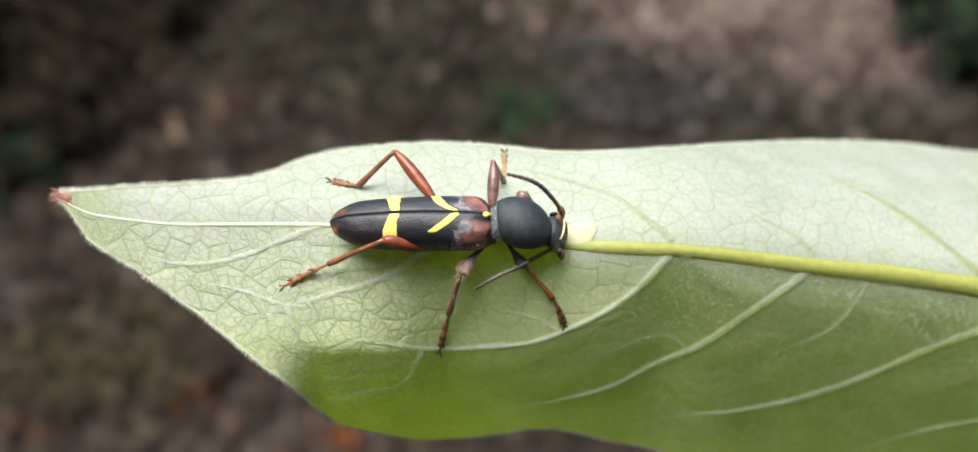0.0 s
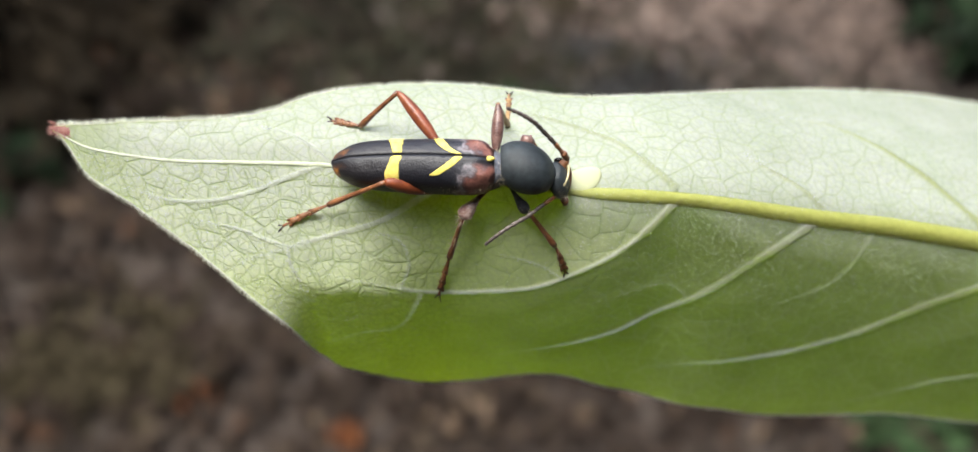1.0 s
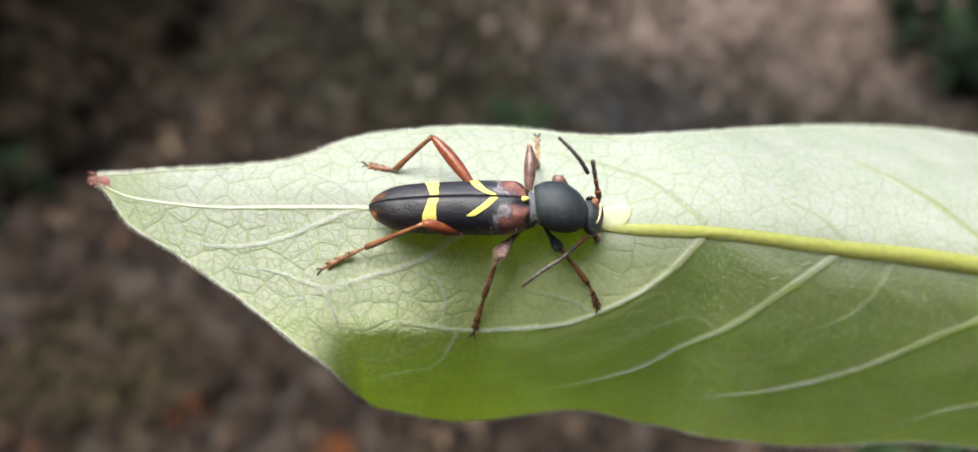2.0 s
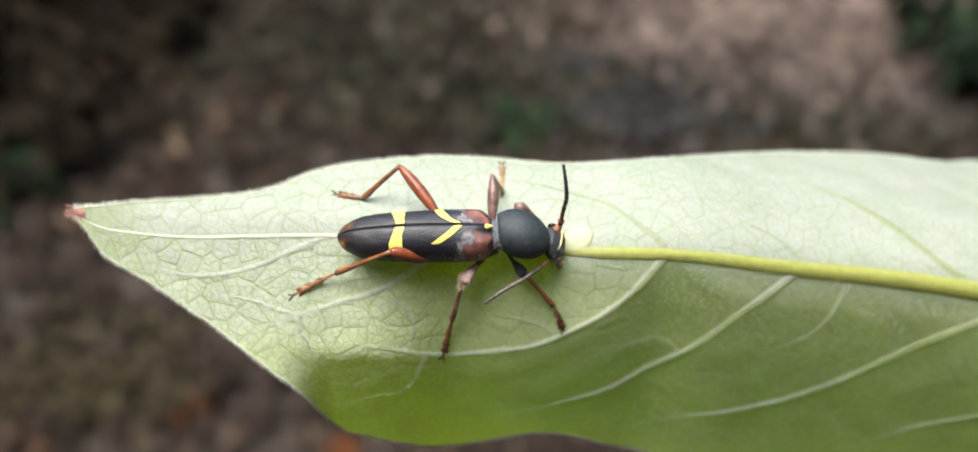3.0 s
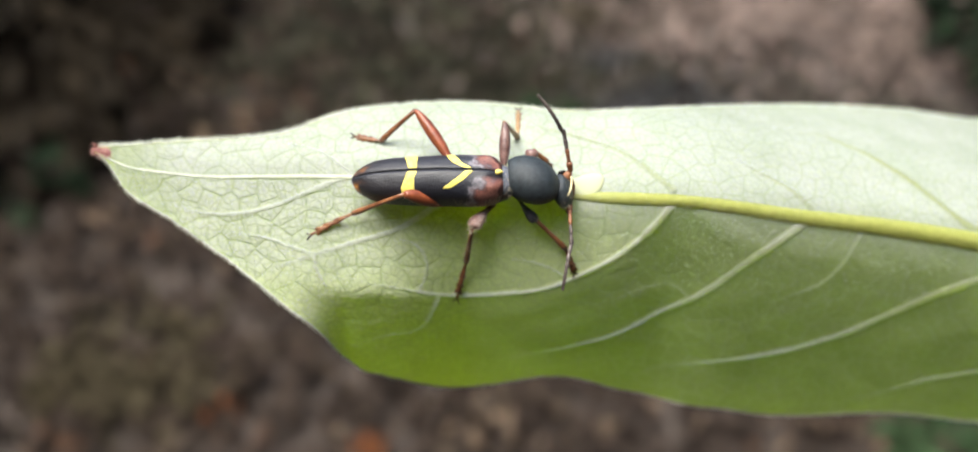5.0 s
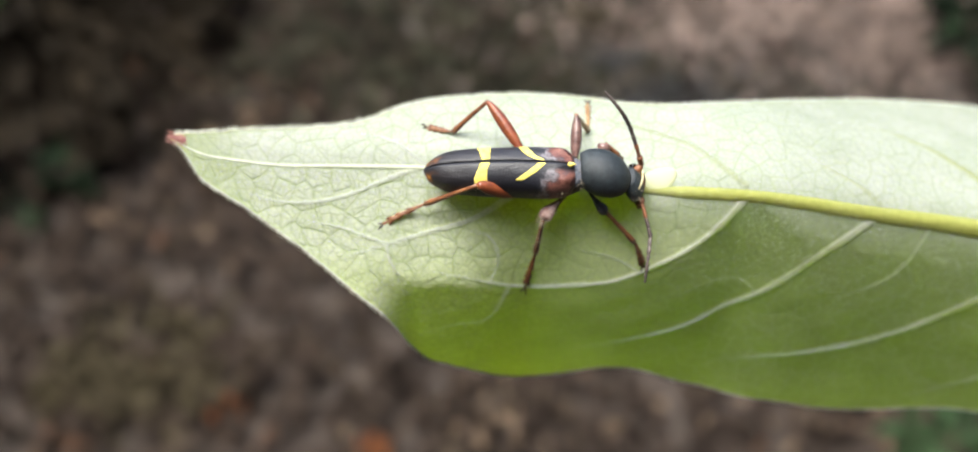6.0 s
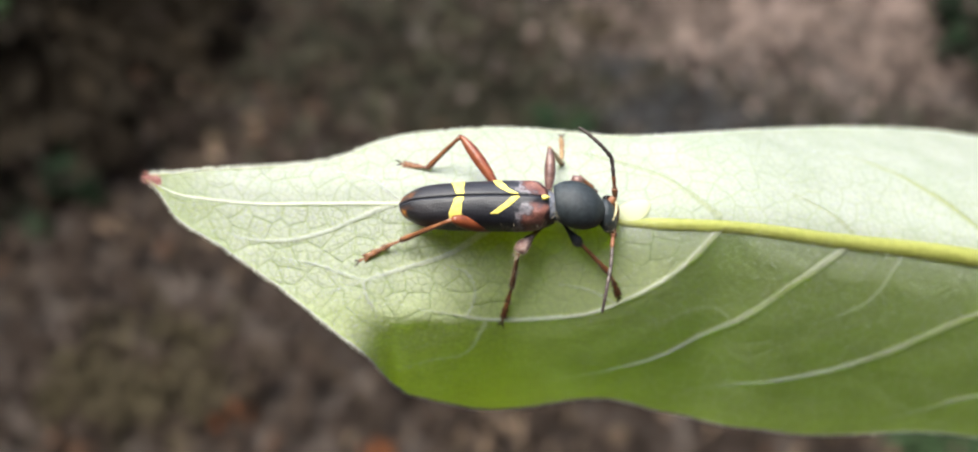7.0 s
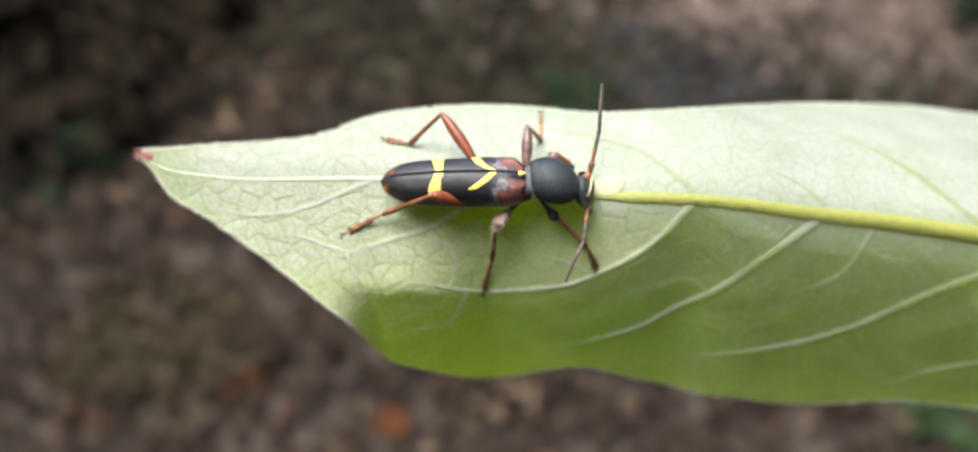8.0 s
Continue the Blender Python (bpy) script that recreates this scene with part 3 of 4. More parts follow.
def make_light_screen():
    """Unseen uneven ring added to block low skylight all round, lower beyond the leaf."""
    bm, n, tall = bmesh.new(), 90, 26
    rows = []
    for i in range(n):
        a = radians(360 * i / n)
        back = smooth(0.1, 0.9, math.sin(a))
        row = []
        for j in range(tall + 1):
            h = (5.6 - 3.9 * back) * j / tall
            r = 1.9 + 1.2 * back + 0.35 * noise.noise(Vector((math.cos(a) * 3, math.sin(a) * 3, h * 1.3))) + 0.15 * noise.noise(Vector((math.cos(a) * 9, math.sin(a) * 9, h * 4)))
            row.append(bm.verts.new((r * math.cos(a) * 1.25, r * math.sin(a) - 0.1, h - 0.05)))
        rows.append(row)
    for a, b in zip(rows, rows[1:] + rows[:1]):
        for j in range(tall):
            bm.faces.new((a[j], b[j], b[j + 1], a[j + 1]))
    bmesh.ops.recalc_face_normals(bm, faces=bm.faces)
    bmesh.ops.solidify(bm, geom=bm.faces[:], thickness=0.3)
    tagged(part("backdrop", bm, SHADE, None, "unseen dark ring added to block low skylight", 1.0), category="backdrop", kind="structure")


make_ground()
scatter("leaf_litter", 15000, lambda: (random.uniform(-1.0, 1.0), random.uniform(0.25, 1.45)), (0.010, 0.032), LITTER, "brown fallen leaves covering the forest floor", "leaf litter", 0.016)
scatter("leaf_litter", 7000, around, (0.03, 0.08), LITTER, "brown fallen leaves scattered round the clearing", "leaf litter", 0.02)
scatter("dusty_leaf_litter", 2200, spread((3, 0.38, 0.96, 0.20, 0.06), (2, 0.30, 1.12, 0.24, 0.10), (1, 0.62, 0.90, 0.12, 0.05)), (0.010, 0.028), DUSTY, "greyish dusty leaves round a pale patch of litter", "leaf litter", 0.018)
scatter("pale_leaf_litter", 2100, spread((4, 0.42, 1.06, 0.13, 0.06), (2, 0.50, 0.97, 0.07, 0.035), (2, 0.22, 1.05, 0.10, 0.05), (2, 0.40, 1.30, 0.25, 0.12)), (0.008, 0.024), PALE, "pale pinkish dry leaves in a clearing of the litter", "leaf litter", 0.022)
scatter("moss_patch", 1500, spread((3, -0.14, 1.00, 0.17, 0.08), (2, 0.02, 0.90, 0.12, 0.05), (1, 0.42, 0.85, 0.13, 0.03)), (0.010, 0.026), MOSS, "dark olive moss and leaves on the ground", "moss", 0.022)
# Grey leaves stand in for a shadowed strip; the small heap is a blotch.
scatter("grey_leaf_litter", 330, spread((4, 0.19, 0.872, 0.06, 0.025), (1, 0.11, 0.95, 0.025, 0.012)), (0.010, 0.024), SLATY, "bluish grey leaves coloured in for a shadowed strip", "leaf litter", 0.022)
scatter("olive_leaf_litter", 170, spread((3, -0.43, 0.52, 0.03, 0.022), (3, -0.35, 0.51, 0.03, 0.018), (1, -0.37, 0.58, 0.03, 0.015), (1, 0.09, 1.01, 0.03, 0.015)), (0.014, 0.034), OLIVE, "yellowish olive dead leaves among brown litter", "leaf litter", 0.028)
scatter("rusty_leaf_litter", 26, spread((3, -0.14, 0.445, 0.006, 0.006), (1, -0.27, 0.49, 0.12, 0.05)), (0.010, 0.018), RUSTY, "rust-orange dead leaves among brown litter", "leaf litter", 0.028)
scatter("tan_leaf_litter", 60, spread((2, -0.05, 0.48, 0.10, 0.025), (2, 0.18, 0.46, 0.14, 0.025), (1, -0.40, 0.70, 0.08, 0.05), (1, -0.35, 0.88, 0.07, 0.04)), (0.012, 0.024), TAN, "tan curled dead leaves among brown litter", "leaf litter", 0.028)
make_light_screen()
make_plant("weed", 0.033, 0.845, 22, 0.03, 0.03, WEED, "small dark green weed growing through dead leaves", (0.015, 0.03))
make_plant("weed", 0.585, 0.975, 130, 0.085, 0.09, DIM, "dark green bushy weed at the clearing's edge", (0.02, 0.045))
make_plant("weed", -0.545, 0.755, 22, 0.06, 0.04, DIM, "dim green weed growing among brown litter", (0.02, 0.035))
make_plant("weed", 0.405, 0.452, 34, 0.045, 0.03, FRESH, "fresh green weed seedling among brown litter", (0.02, 0.035))
make_plant("weed", -0.66, 0.985, 10, 0.02, 0.12, FRESH, "fresh green weed sprig beside a dark leafy clump", (0.02, 0.03))
# Near-black leafy clump, added to make the far-left ground dark.
make_plant("dark_clump", -0.60, 1.02, 380, 0.25, 0.10, DARK_CLUMP, "very dark low leafy clump over the forest floor", (0.03, 0.06))


# ---- the leaf: x along the rib from tip to stalk, s across it, in mm ----
RIB_Y = spline([-20.5, -19.3, -17.7, -15.3, -12.5, -7.1, -2.0, 4.1, 9.4, 13.3, 16.8, 20.6, 27.0, 40, 60],
               [2.02, 1.31, 0.89, 0.53, 0.38, 0.16, -0.37, -1.19, -1.63, -2.21, -2.85, -3.44, -4.61, -7.61, -12.61])
RIB_Z = spline([-24.1, -15.9, -9.1, 0.0, 10.8, 18.1, 28.3, 43, 62], [3.4, 4.42, 5.22, 5.9, 6.35, 3.85, 0.91, -4.2, -11])
BEND = spline([-8.8, -6.4, -3.9, -2.1, 1.0, 2.9, 4.6, 6.8, 8.3, 9.4, 12, 20], [5.8, 5.84, 6.09, 6.33, 6.0, 5.51, 4.56, 3.19, 1.58, 0.3, 0.1, 0.1])
STEP = spline([-14, -12, -9.2, -7.4, -4.6, -2.1, -1.2, 0, 3], [5.3, 5.0, 4.1, 3.6, 2.6, 0.9, 0.3, 0.0, 0.0])
UPPER = spline([-20.6, -19.9, -17.8, -15.0, -11.7, -10.2, -8.7, -6.9, -4.4, -2.2, 0.4, 2.9, 4.5, 7.8, 11.4, 15.9, 20.8, 25.9, 31.6, 35.9, 44, 52, 59, 62],
               [0.1, 0.62, 1.43, 1.97, 2.4, 2.84, 3.71, 4.55, 5.34, 6.13, 6.7, 6.67, 6.53, 7.03, 8.37, 10.96, 13.24, 15.35, 17.54, 19.08, 23, 12, 2, 0.4])
LOWER = spline([-20.6, -20, -19.3, -17.8, -15.7, -13.5, -11.69, -10.11, -8.77, -8.01, -6.88, -5.09, -2.4, 0.41, 3.11, 4.91, 7.62, 10.74, 13.9, 16.96, 21.38, 25.55, 33.56, 43.41, 52, 59, 62],
               [0.1, 0.24, 0.97, 1.83, 2.95, 4.46, 5.95, 7.28, 9.71, 12.83, 14.49, 15.34, 16.92, 16.46, 15.09, 15.09, 16.45, 17.44, 17.16, 17.49, 17.59, 16.63, 16.23, 12.5, 7, 1.6, 0.4])


def ease(a, b, x):
    u = np.clip((x - a) / (b - a), 0, 1)
    return u * u * (3 - 2 * u)


def blade_tables():
    """Heights of both halves on an even net of x along the rib and q out from it."""
    xs, d = np.linspace(-21, 63, 841), 0.1
    q = (np.arange(240) + 0.5) * d
    grab = lambda f, lo=-99, hi=99: np.array([f(min(max(x, lo), hi)) for x in xs])[:, None]
    X, Q = xs[:, None], q[None]
    k = 0.35 + 0.65 * ease(-19, -7, X)
    far = np.radians(8 + k * (34 * ease(0, 1.8, Q) + 26 * ease(3.5, 6.5, Q)))
    k, bend, step, w = ease(-10.8, -7.8, X), grab(BEND) + (0.03 * np.sin(X * 2.3) + 0.02 * np.sin(X * 5.1)) * (1 - ease(5, 8, X)), np.maximum(0, grab(STEP, -14, 3)), ease(-13, -8, X)
    near = -5 + (3 + 24 * ease(-7, -1.5, X)) * w * ease(step - 0.5, step + 1.0, Q)
    near = np.radians(near + (40 - near) * k * ease(bend - 0.4, bend + 0.8 + 2.6 * ease(8, 14, X), Q) + k * (14 - 8 * ease(2, 14, X)) * ease(2, 12, Q))
    total = lambda v: np.concatenate([np.zeros((len(xs), 1)), np.cumsum(v * d, 1)], 1)
    y, z = grab(RIB_Y), grab(RIB_Z)
    return (y + total(np.cos(far)), z - total(np.sin(far))), (y - total(np.cos(near)), z - total(np.sin(near)))


FAR_HALF, NEAR_HALF = blade_tables()


def lay(x, s):
    """Places of the blade for arrays of x along the rib and s across it (far half positive)."""
    x, s = np.asarray(x, float), np.asarray(s, float)
    u, v = np.clip((x + 21) / 0.1, 0, 839.999), np.clip(np.abs(s) / 0.1, 0, 239.999)
    i, j = u.astype(int), v.astype(int)
    a, b = u - i, v - j
    pick = lambda t: (t[i, j] * (1 - b) + t[i, j + 1] * b) * (1 - a) + (t[i + 1, j] * (1 - b) + t[i + 1, j + 1] * b) * a
    return np.stack([x, np.where(s > 0, pick(FAR_HALF[0]), pick(NEAR_HALF[0])), np.where(s > 0, pick(FAR_HALF[1]), pick(NEAR_HALF[1]))], -1)


def out_of(x, s):
    """The ways out of the blade on its downy side, for arrays."""
    return unit(np.cross(lay(x + 0.2, s) - lay(x - 0.2, s), lay(x, s + 0.12) - lay(x, s - 0.12)))


def section(x, s):
    return Vector(lay(x, s))


def skin_way(x, s):
    return Vector(out_of(np.float64(x), np.float64(s)))


def cells(x, s, size, seed, wobble=0.16):
    """Distance from the border of irregular cells of about that size."""
    rng = np.random.default_rng(seed)
    table = rng.random((64, 64, 2))
    wx = x / size + wobble * np.sin(s / size * 1.9 + 0.7 * np.sin(x / size * 1.3))
    ws = s / size + wobble * np.sin(x / size * 1.7 + 0.9 * np.sin(s / size * 1.1))
    cx, cs = np.floor(wx).astype(int), np.floor(ws).astype(int)
    best = [np.full(x.shape, 9.0), np.full(x.shape, 9.0)]
    at = [np.zeros(x.shape + (2,)), np.zeros(x.shape + (2,))]
    for dx in (-1, 0, 1):
        for ds in (-1, 0, 1):
            p = table[(cx + dx) % 64, (cs + ds) % 64]
            p = np.stack([cx + dx + p[..., 0], cs + ds + p[..., 1]], -1)
            d = np.hypot(p[..., 0] - wx, p[..., 1] - ws)
            first = d < best[0]
            second = ~first & (d < best[1])
            at[1] = np.where(first[..., None], at[0], np.where(second[..., None], p, at[1]))
            best[1] = np.where(first, best[0], np.where(second, d, best[1]))
            at[0] = np.where(first[..., None], p, at[0])
            best[0] = np.where(first, d, best[0])
    gap = np.maximum(np.linalg.norm(at[1] - at[0], axis=-1), 0.15)
    return size * (best[1] ** 2 - best[0] ** 2) / (2 * gap)


def edge(x, upper):
    ripple = 0.06 * noise.noise(Vector((x * 1.7, 7.0 if upper else 3.0, 0)))
    return (UPPER(x) + ripple) if upper else -(LOWER(x) + ripple)


VEINS = [
    ([(9.5, -0.2), (8.3, -1.8), (6.7, -3.3), (4.5, -4.7), (2.8, -5.6), (1.0, -6.1), (-2.1, -6.5), (-3.9, -6.0), (-6.4, -5.5), (-8.7, -5.6), (-9.1, -6.2)], 0.14),
    ([(17.2, -0.2), (13.9, -3.5), (11.9, -6.2), (8.8, -9.1), (4.1, -11.5), (0.5, -13.1)], 0.15),
    ([(33.0, -0.3), (28.0, -3.0), (24.7, -5.6), (21.0, -8.8), (17.1, -10.9), (13.2, -12.4), (8.8, -15.1)], 0.19),
    ([(46.0, -0.3), (39.4, -6.6), (31.1, -10.9), (28.5, -12.2), (26.3, -13.7), (24.2, -15.1), (21.1, -16.4)], 0.15),
    ([(-1.2, -0.3), (-2.1, -0.8), (-4.6, -2.5), (-7.4, -3.5), (-9.2, -4.1), (-11.1, -4.7), (-11.9, -5.0)], 0.14),
    ([(-7.6, -0.1), (-8.9, -0.6), (-9.8, -1.0), (-10.8, -1.4), (-12.9, -1.9), (-15.2, -1.9), (-17.1, -1.5)], 0.12),
    ([(-9.2, -4.1), (-10.3, -3.7), (-11.4, -3.3), (-13.3, -2.9)], 0.1),
    ([(-9.2, -4.1), (-9.1, -4.8), (-8.7, -5.6)], 0.1),
    ([(-2.8, -6.4), (-3.3, -7.8), (-4.1, -9.3), (-5.6, -9.8), (-6.9, -10.6), (-7.9, -11.2)], 0.09),
    ([(9.5, 0.5), (8.3, 1.6), (6.9, 2.9), (5.1, 3.7), (3.0, 4.3), (0.6, 4.3)], 0.12),
    ([(29.5, 0.2), (27.1, 0.9), (25.3, 2.6), (23.5, 4.2), (21.7, 5.7), (19.9, 7.2), (16.8, 7.4)], 0.17),
    ([(17.6, 0.4), (16.3, 1.4), (14.7, 2.3), (13.4, 2.9)], 0.1),
    ([(-7.1, 0.1), (-8.3, 1.1), (-9.4, 1.6), (-10.4, 1.8)], 0.09),
    ([(20.6, -0.5), (19.9, -2.4), (19.0, -4.2), (17.7, -5.2), (16.0, -6.2)], 0.09),
    ([(11.1, -7.0), (10.3, -6.2), (9.3, -6.0), (8.1, -6.2), (6.8, -6.7)], 0.03),
    ([(4.2, -4.9), (3.0, -4.2), (1.1, -3.9)], 0.04),
    ([(-3.9, -6.0), (-3.4, -4.6), (-3.9, -3.4), (-5.1, -3.2)], 0.06),
]


def make_leaf():
    leaf = new("leaf")
    xs = np.concatenate([np.linspace(-20.6, 36, 680), np.linspace(36, 62, 54)[1:]])
    across = np.concatenate([-np.linspace(1, 0, 211)[:-1], np.linspace(0, 1, 121)])
    up, low = np.array([edge(x, True) for x in xs])[:, None], np.array([edge(x, False) for x in xs])[:, None]
    S = np.where(across[None] > 0, up * across, -low * across)
    X = np.repeat(xs[:, None], len(across), 1)
    # the raised veins
    vein = np.zeros(X.shape)
    for line, thick in VEINS:
        run = bent([(x, s, 0) for x, s in line], 110)
        a, b = np.searchsorted(xs, (min(p.x for p in run) - 0.8, max(p.x for p in run) + 0.8))
        for i, p in enumerate(run):
            u = i / 109
            r = max(thick, 0.10) * (1.0 - 0.5 * u) * (1.15 if p.y < -6 or p.x > 8 else 0.85) * (1 + 0.18 * noise.noise(Vector((p.x * 2, p.y * 2, 9))))
            rows = slice(max(a, np.searchsorted(xs, p.x - 0.8)), min(b, np.searchsorted(xs, p.x + 0.8)))
            far = np.hypot(X[rows] - p.x, S[rows] - p.y)
            vein[rows] = np.maximum(vein[rows], np.clip(1.9 - far / r, 0, 1) * min(0.95, 0.06 + thick * 5.4) * (1 - 0.85 * smooth(0.62, 1, u)))
    soft = vein * vein * (3 - 2 * vein)
    # the net between them: sunken thread-like veinlets round pillowed cells
    wide, tight = cells(X, S, 1.15, 5), cells(X, S, 0.44, 11)
    tipward, near = 1 - ease(-4, 3, X), S < 0
    shown = np.where(near, 0.36 * tipward + 0.40 * (1 - ease(6, 11, X)) * (1 - 0.6 * ease(4.5, 7, -S)) + 0.08, 0.56)
    net = np.clip(1.3 - wide / 0.05, 0, 1)
    net = net * shown * (1 - soft)
    pale_net = np.clip(1.2 - wide / 0.07, 0, 1) * np.where(near, 0.16, 0) * ease(-1, 8, X) * ease(2.0, 6, -S)
    far_half = ease(0, 0.6, S) * ease(-3, 3, X)
    pale, olive = np.maximum(soft * (1 - far_half) * (1 - 0.55 * (1 - ease(-7, 1, X))), pale_net), soft * far_half * np.clip(0.45 + X / 50, 0, 0.85)
    pillow = np.minimum(wide, 0.30) * 0.075 + np.minimum(tight, 0.12) * 0.07
    P = lay(X, S)
    N = unit(np.cross(np.gradient(P, axis=0), np.gradient(P, axis=1)))
    rough = lambda k, seed: np.sin(X * k + 2.1 * np.sin(S * k * 0.83 + seed)) * np.sin(S * k * 1.13 + 1.7 * np.sin(X * k * 0.71 + seed))
    puff = (0.040 * rough(0.7, 1.0) + 0.012 * rough(1.9, 4.0) + pillow * (0.45 + 0.55 * tipward)) * ease(0.2, 1.2, np.abs(S)) + (0.05 + 0.04 * ease(-6, 2, X)) * soft
    P = P + N * puff[..., None]
    n, m = X.shape
    k = np.arange(n * m).reshape(n, m)
    me = solid("blade", P.reshape(-1, 3), np.stack([k[:-1, :-1], k[1:, :-1], k[1:, 1:], k[:-1, 1:]], -1).reshape(-1, 4))
    where = me.uv_layers.new(name="UVMap")
    corners = np.zeros(len(me.loops), np.int32)
    me.loops.foreach_get("vertex_index", corners)
    where.data.foreach_set("uv", np.stack([X.ravel(), S.ravel()], -1)[corners].astype(np.float32).ravel())
    # Two of these put transmitted light into the near half's colours.
    for name, values in (("vein", pale), ("olive_vein", olive), ("net", net), ("backlit_tint", np.where(near, np.clip((0.3 + 0.7 * ease(-10, 0, X)) * ease(0.0, 3.0, -S) + 0.8 * ease(3.8, 6.5, -S), 0, 1), 0)), ("backlight_boost", np.where(near, np.clip(0.4 * (1 - ease(0.3, 5.0, S - low)) + 0.95 * (1 - ease(-8, 7, X)), 0, 1), 0)), ("fine_net", np.where(near, 0.12 + 0.42 * tipward, 0.30))):
        me.attributes.new(name, "FLOAT", "POINT").data.foreach_set("value", np.ascontiguousarray(values, np.float32).ravel())
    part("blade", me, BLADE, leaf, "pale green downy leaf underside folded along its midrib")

    # the midrib: a low rounded ridge, broader and taller towards the stalk
    run = np.linspace(-20.4, 62, 300)
    half = 0.065 + 0.09 * ease(-20, 2, run) + 0.17 * ease(3, 7, run) + 0.25 * ease(7, 28, run)
    rings = []
    for x, w in zip(run, half):
        w *= 1 + 0.05 * noise.noise(Vector((x * 1.5, 0, 4)))
        flat = np.linspace(-1, 1, 11)
        top = lay(np.full(11, x), flat * w - 0.25 * w) + out_of(np.full(11, x), np.full(11, -0.01)) * (w * (0.62 * np.sqrt(np.maximum(0, 1 - flat**2)) - 0.05))[:, None]
        under = lay(np.full(9, x), flat[1:-1][::-1] * w - 0.25 * w) - out_of(np.full(9, x), np.full(9, -0.01)) * 0.12 * w
        rings.append([Vector(p) for p in np.concatenate([top, under])])
    part("midrib", loft(rings), RIB, leaf, "yellow-green raised midrib")
    tail = [section(62, 0) + Vector((d, -0.25 * d, -0.35 * d)) for d in (-1, 4, 9, 14)]
    part("stalk", tube(tail, [0.55, 0.6, 0.65, 0.8], 12), RIB, leaf)
    for upper in (True, False):
        path = [section(x, edge(x, upper)) for x in xs[1::3]]
        part("margin", tube(path, [0.026 + 0.01 * noise.noise(Vector((p.x * 3, p.y, 1))) for p in path], 6), VEIN, leaf)
    nub = [section(-20.5, 0) + Vector(p) for p in ((0.80, -0.22, 0.0), (0.62, -0.15, 0.01), (0.42, -0.06, 0.01), (0.18, 0.03, 0.02), (-0.05, 0.09, 0.03), (-0.25, 0.13, 0.02))]
    part("tip", tube(nub, [0.04, 0.20, 0.24, 0.15, 0.10, 0.03], 10, squash=0.4), TIP, leaf, "withered pinkish-brown tip")
    tuft = [(nub[random.choice((1, 2, 3, 4))] + Vector((random.uniform(-0.15, 0.15), random.uniform(-0.3, 0.3), 0.08)), (random.gauss(-0.9, 0.5), random.gauss(0, 0.7), random.gauss(0.2, 0.4)), random.uniform(0.12, 0.34)) for _ in range(150)]
    tagged(part("tip_hair", bristles(tuft, 0.013), TIP, leaf), kind="stuff")
    bm = bmesh.new()
    bmesh.ops.create_icosphere(bm, subdivisions=3, radius=1.0)
    spot, way = section(5.05, 0.5), skin_way(5.05, 0.5)
    turn = way.to_track_quat("Z", "Y").to_matrix()
    for v in bm.verts:
        v.co = spot + turn @ Vector((v.co.x * (0.95 - 0.25 * v.co.y), v.co.y * 0.62, v.co.z * 0.16)) - way * 0.02
    part("swelling", bm, SWELL, leaf, "pale yellow swelling beside the midrib")

    # down: a fringe on the margins, tufts on the veins, a thin nap on the blade, dense beside the stout midrib
    rnd, fur = np.random.default_rng(3), []

    def grow(x, s, lift, spread, short, tall, lean=None):
        way = out_of(x, s) if lean is None else lean
        fur.append((lay(x, s) + out_of(x, s) * lift, way + rnd.normal(0, 1, (len(x), 3)) * spread, rnd.uniform(short, tall, len(x))))

    for upper in (True, False):
        x = rnd.uniform(-20.4, 36, 9000)
        e = np.interp(x, xs, (up if upper else low)[:, 0])
        grow(x, e * 0.999, 0.0, (0.5, 0.4, 0.5), 0.12, 0.36, unit(lay(x, e) - lay(x, e * 0.96)))
    for line, thick in VEINS:
        p = np.array([tuple(v) for v in bent([(x, s, 0) for x, s in line], 60 + int(700 * thick))])
        grow(p[:, 0], p[:, 1] + rnd.normal(0, thick * 0.6, len(p)), 0.03, (0.7, 0.7, 0.3), 0.12, 0.32)
    x = rnd.uniform(4, 34, 1300)
    grow(x, rnd.normal(-0.25, 0.5, 1300) * (0.5 + 0.5 * ease(5, 25, x)), 0.12, (0.8, 0.8, 0.3), 0.12, 0.28)
    x = rnd.uniform(-19, 32, 6500)
    grow(x, np.interp(x, xs, low[:, 0]) * rnd.uniform(0.0, 0.98, 6500), 0.0, (1.0, 1.0, 0.3), 0.08, 0.2)
    x = rnd.uniform(-11, 4, 2600)
    grow(x, np.interp(x, xs, low[:, 0]) * rnd.uniform(0.5, 0.99, 2600), 0.0, (1.0, 1.0, 0.3), 0.08, 0.22)
    x = 36 - 34 * rnd.beta(1.2, 1.8, 15000)
    grow(x, np.maximum(-np.abs(rnd.normal(0, 3.4, 15000)) - 0.35, np.interp(x, xs, low[:, 0]) * 0.95), 0.0, (0.7, 0.7, 0.35), 0.08, 0.22)
    roots, ways, longs = (np.concatenate([f[i] for f in fur]) for i in range(3))
    thick = np.where(np.arange(len(roots)) < 18000, 0.0075, 0.0055)[:, None]
    tagged(part("leaf_hair", hairs(roots, ways, longs, thick), DOWN, leaf, "short whitish down"), kind="stuff")
    return tagged(leaf, "pale green downy leaf turned underside up, pink withered tip", "leaf")


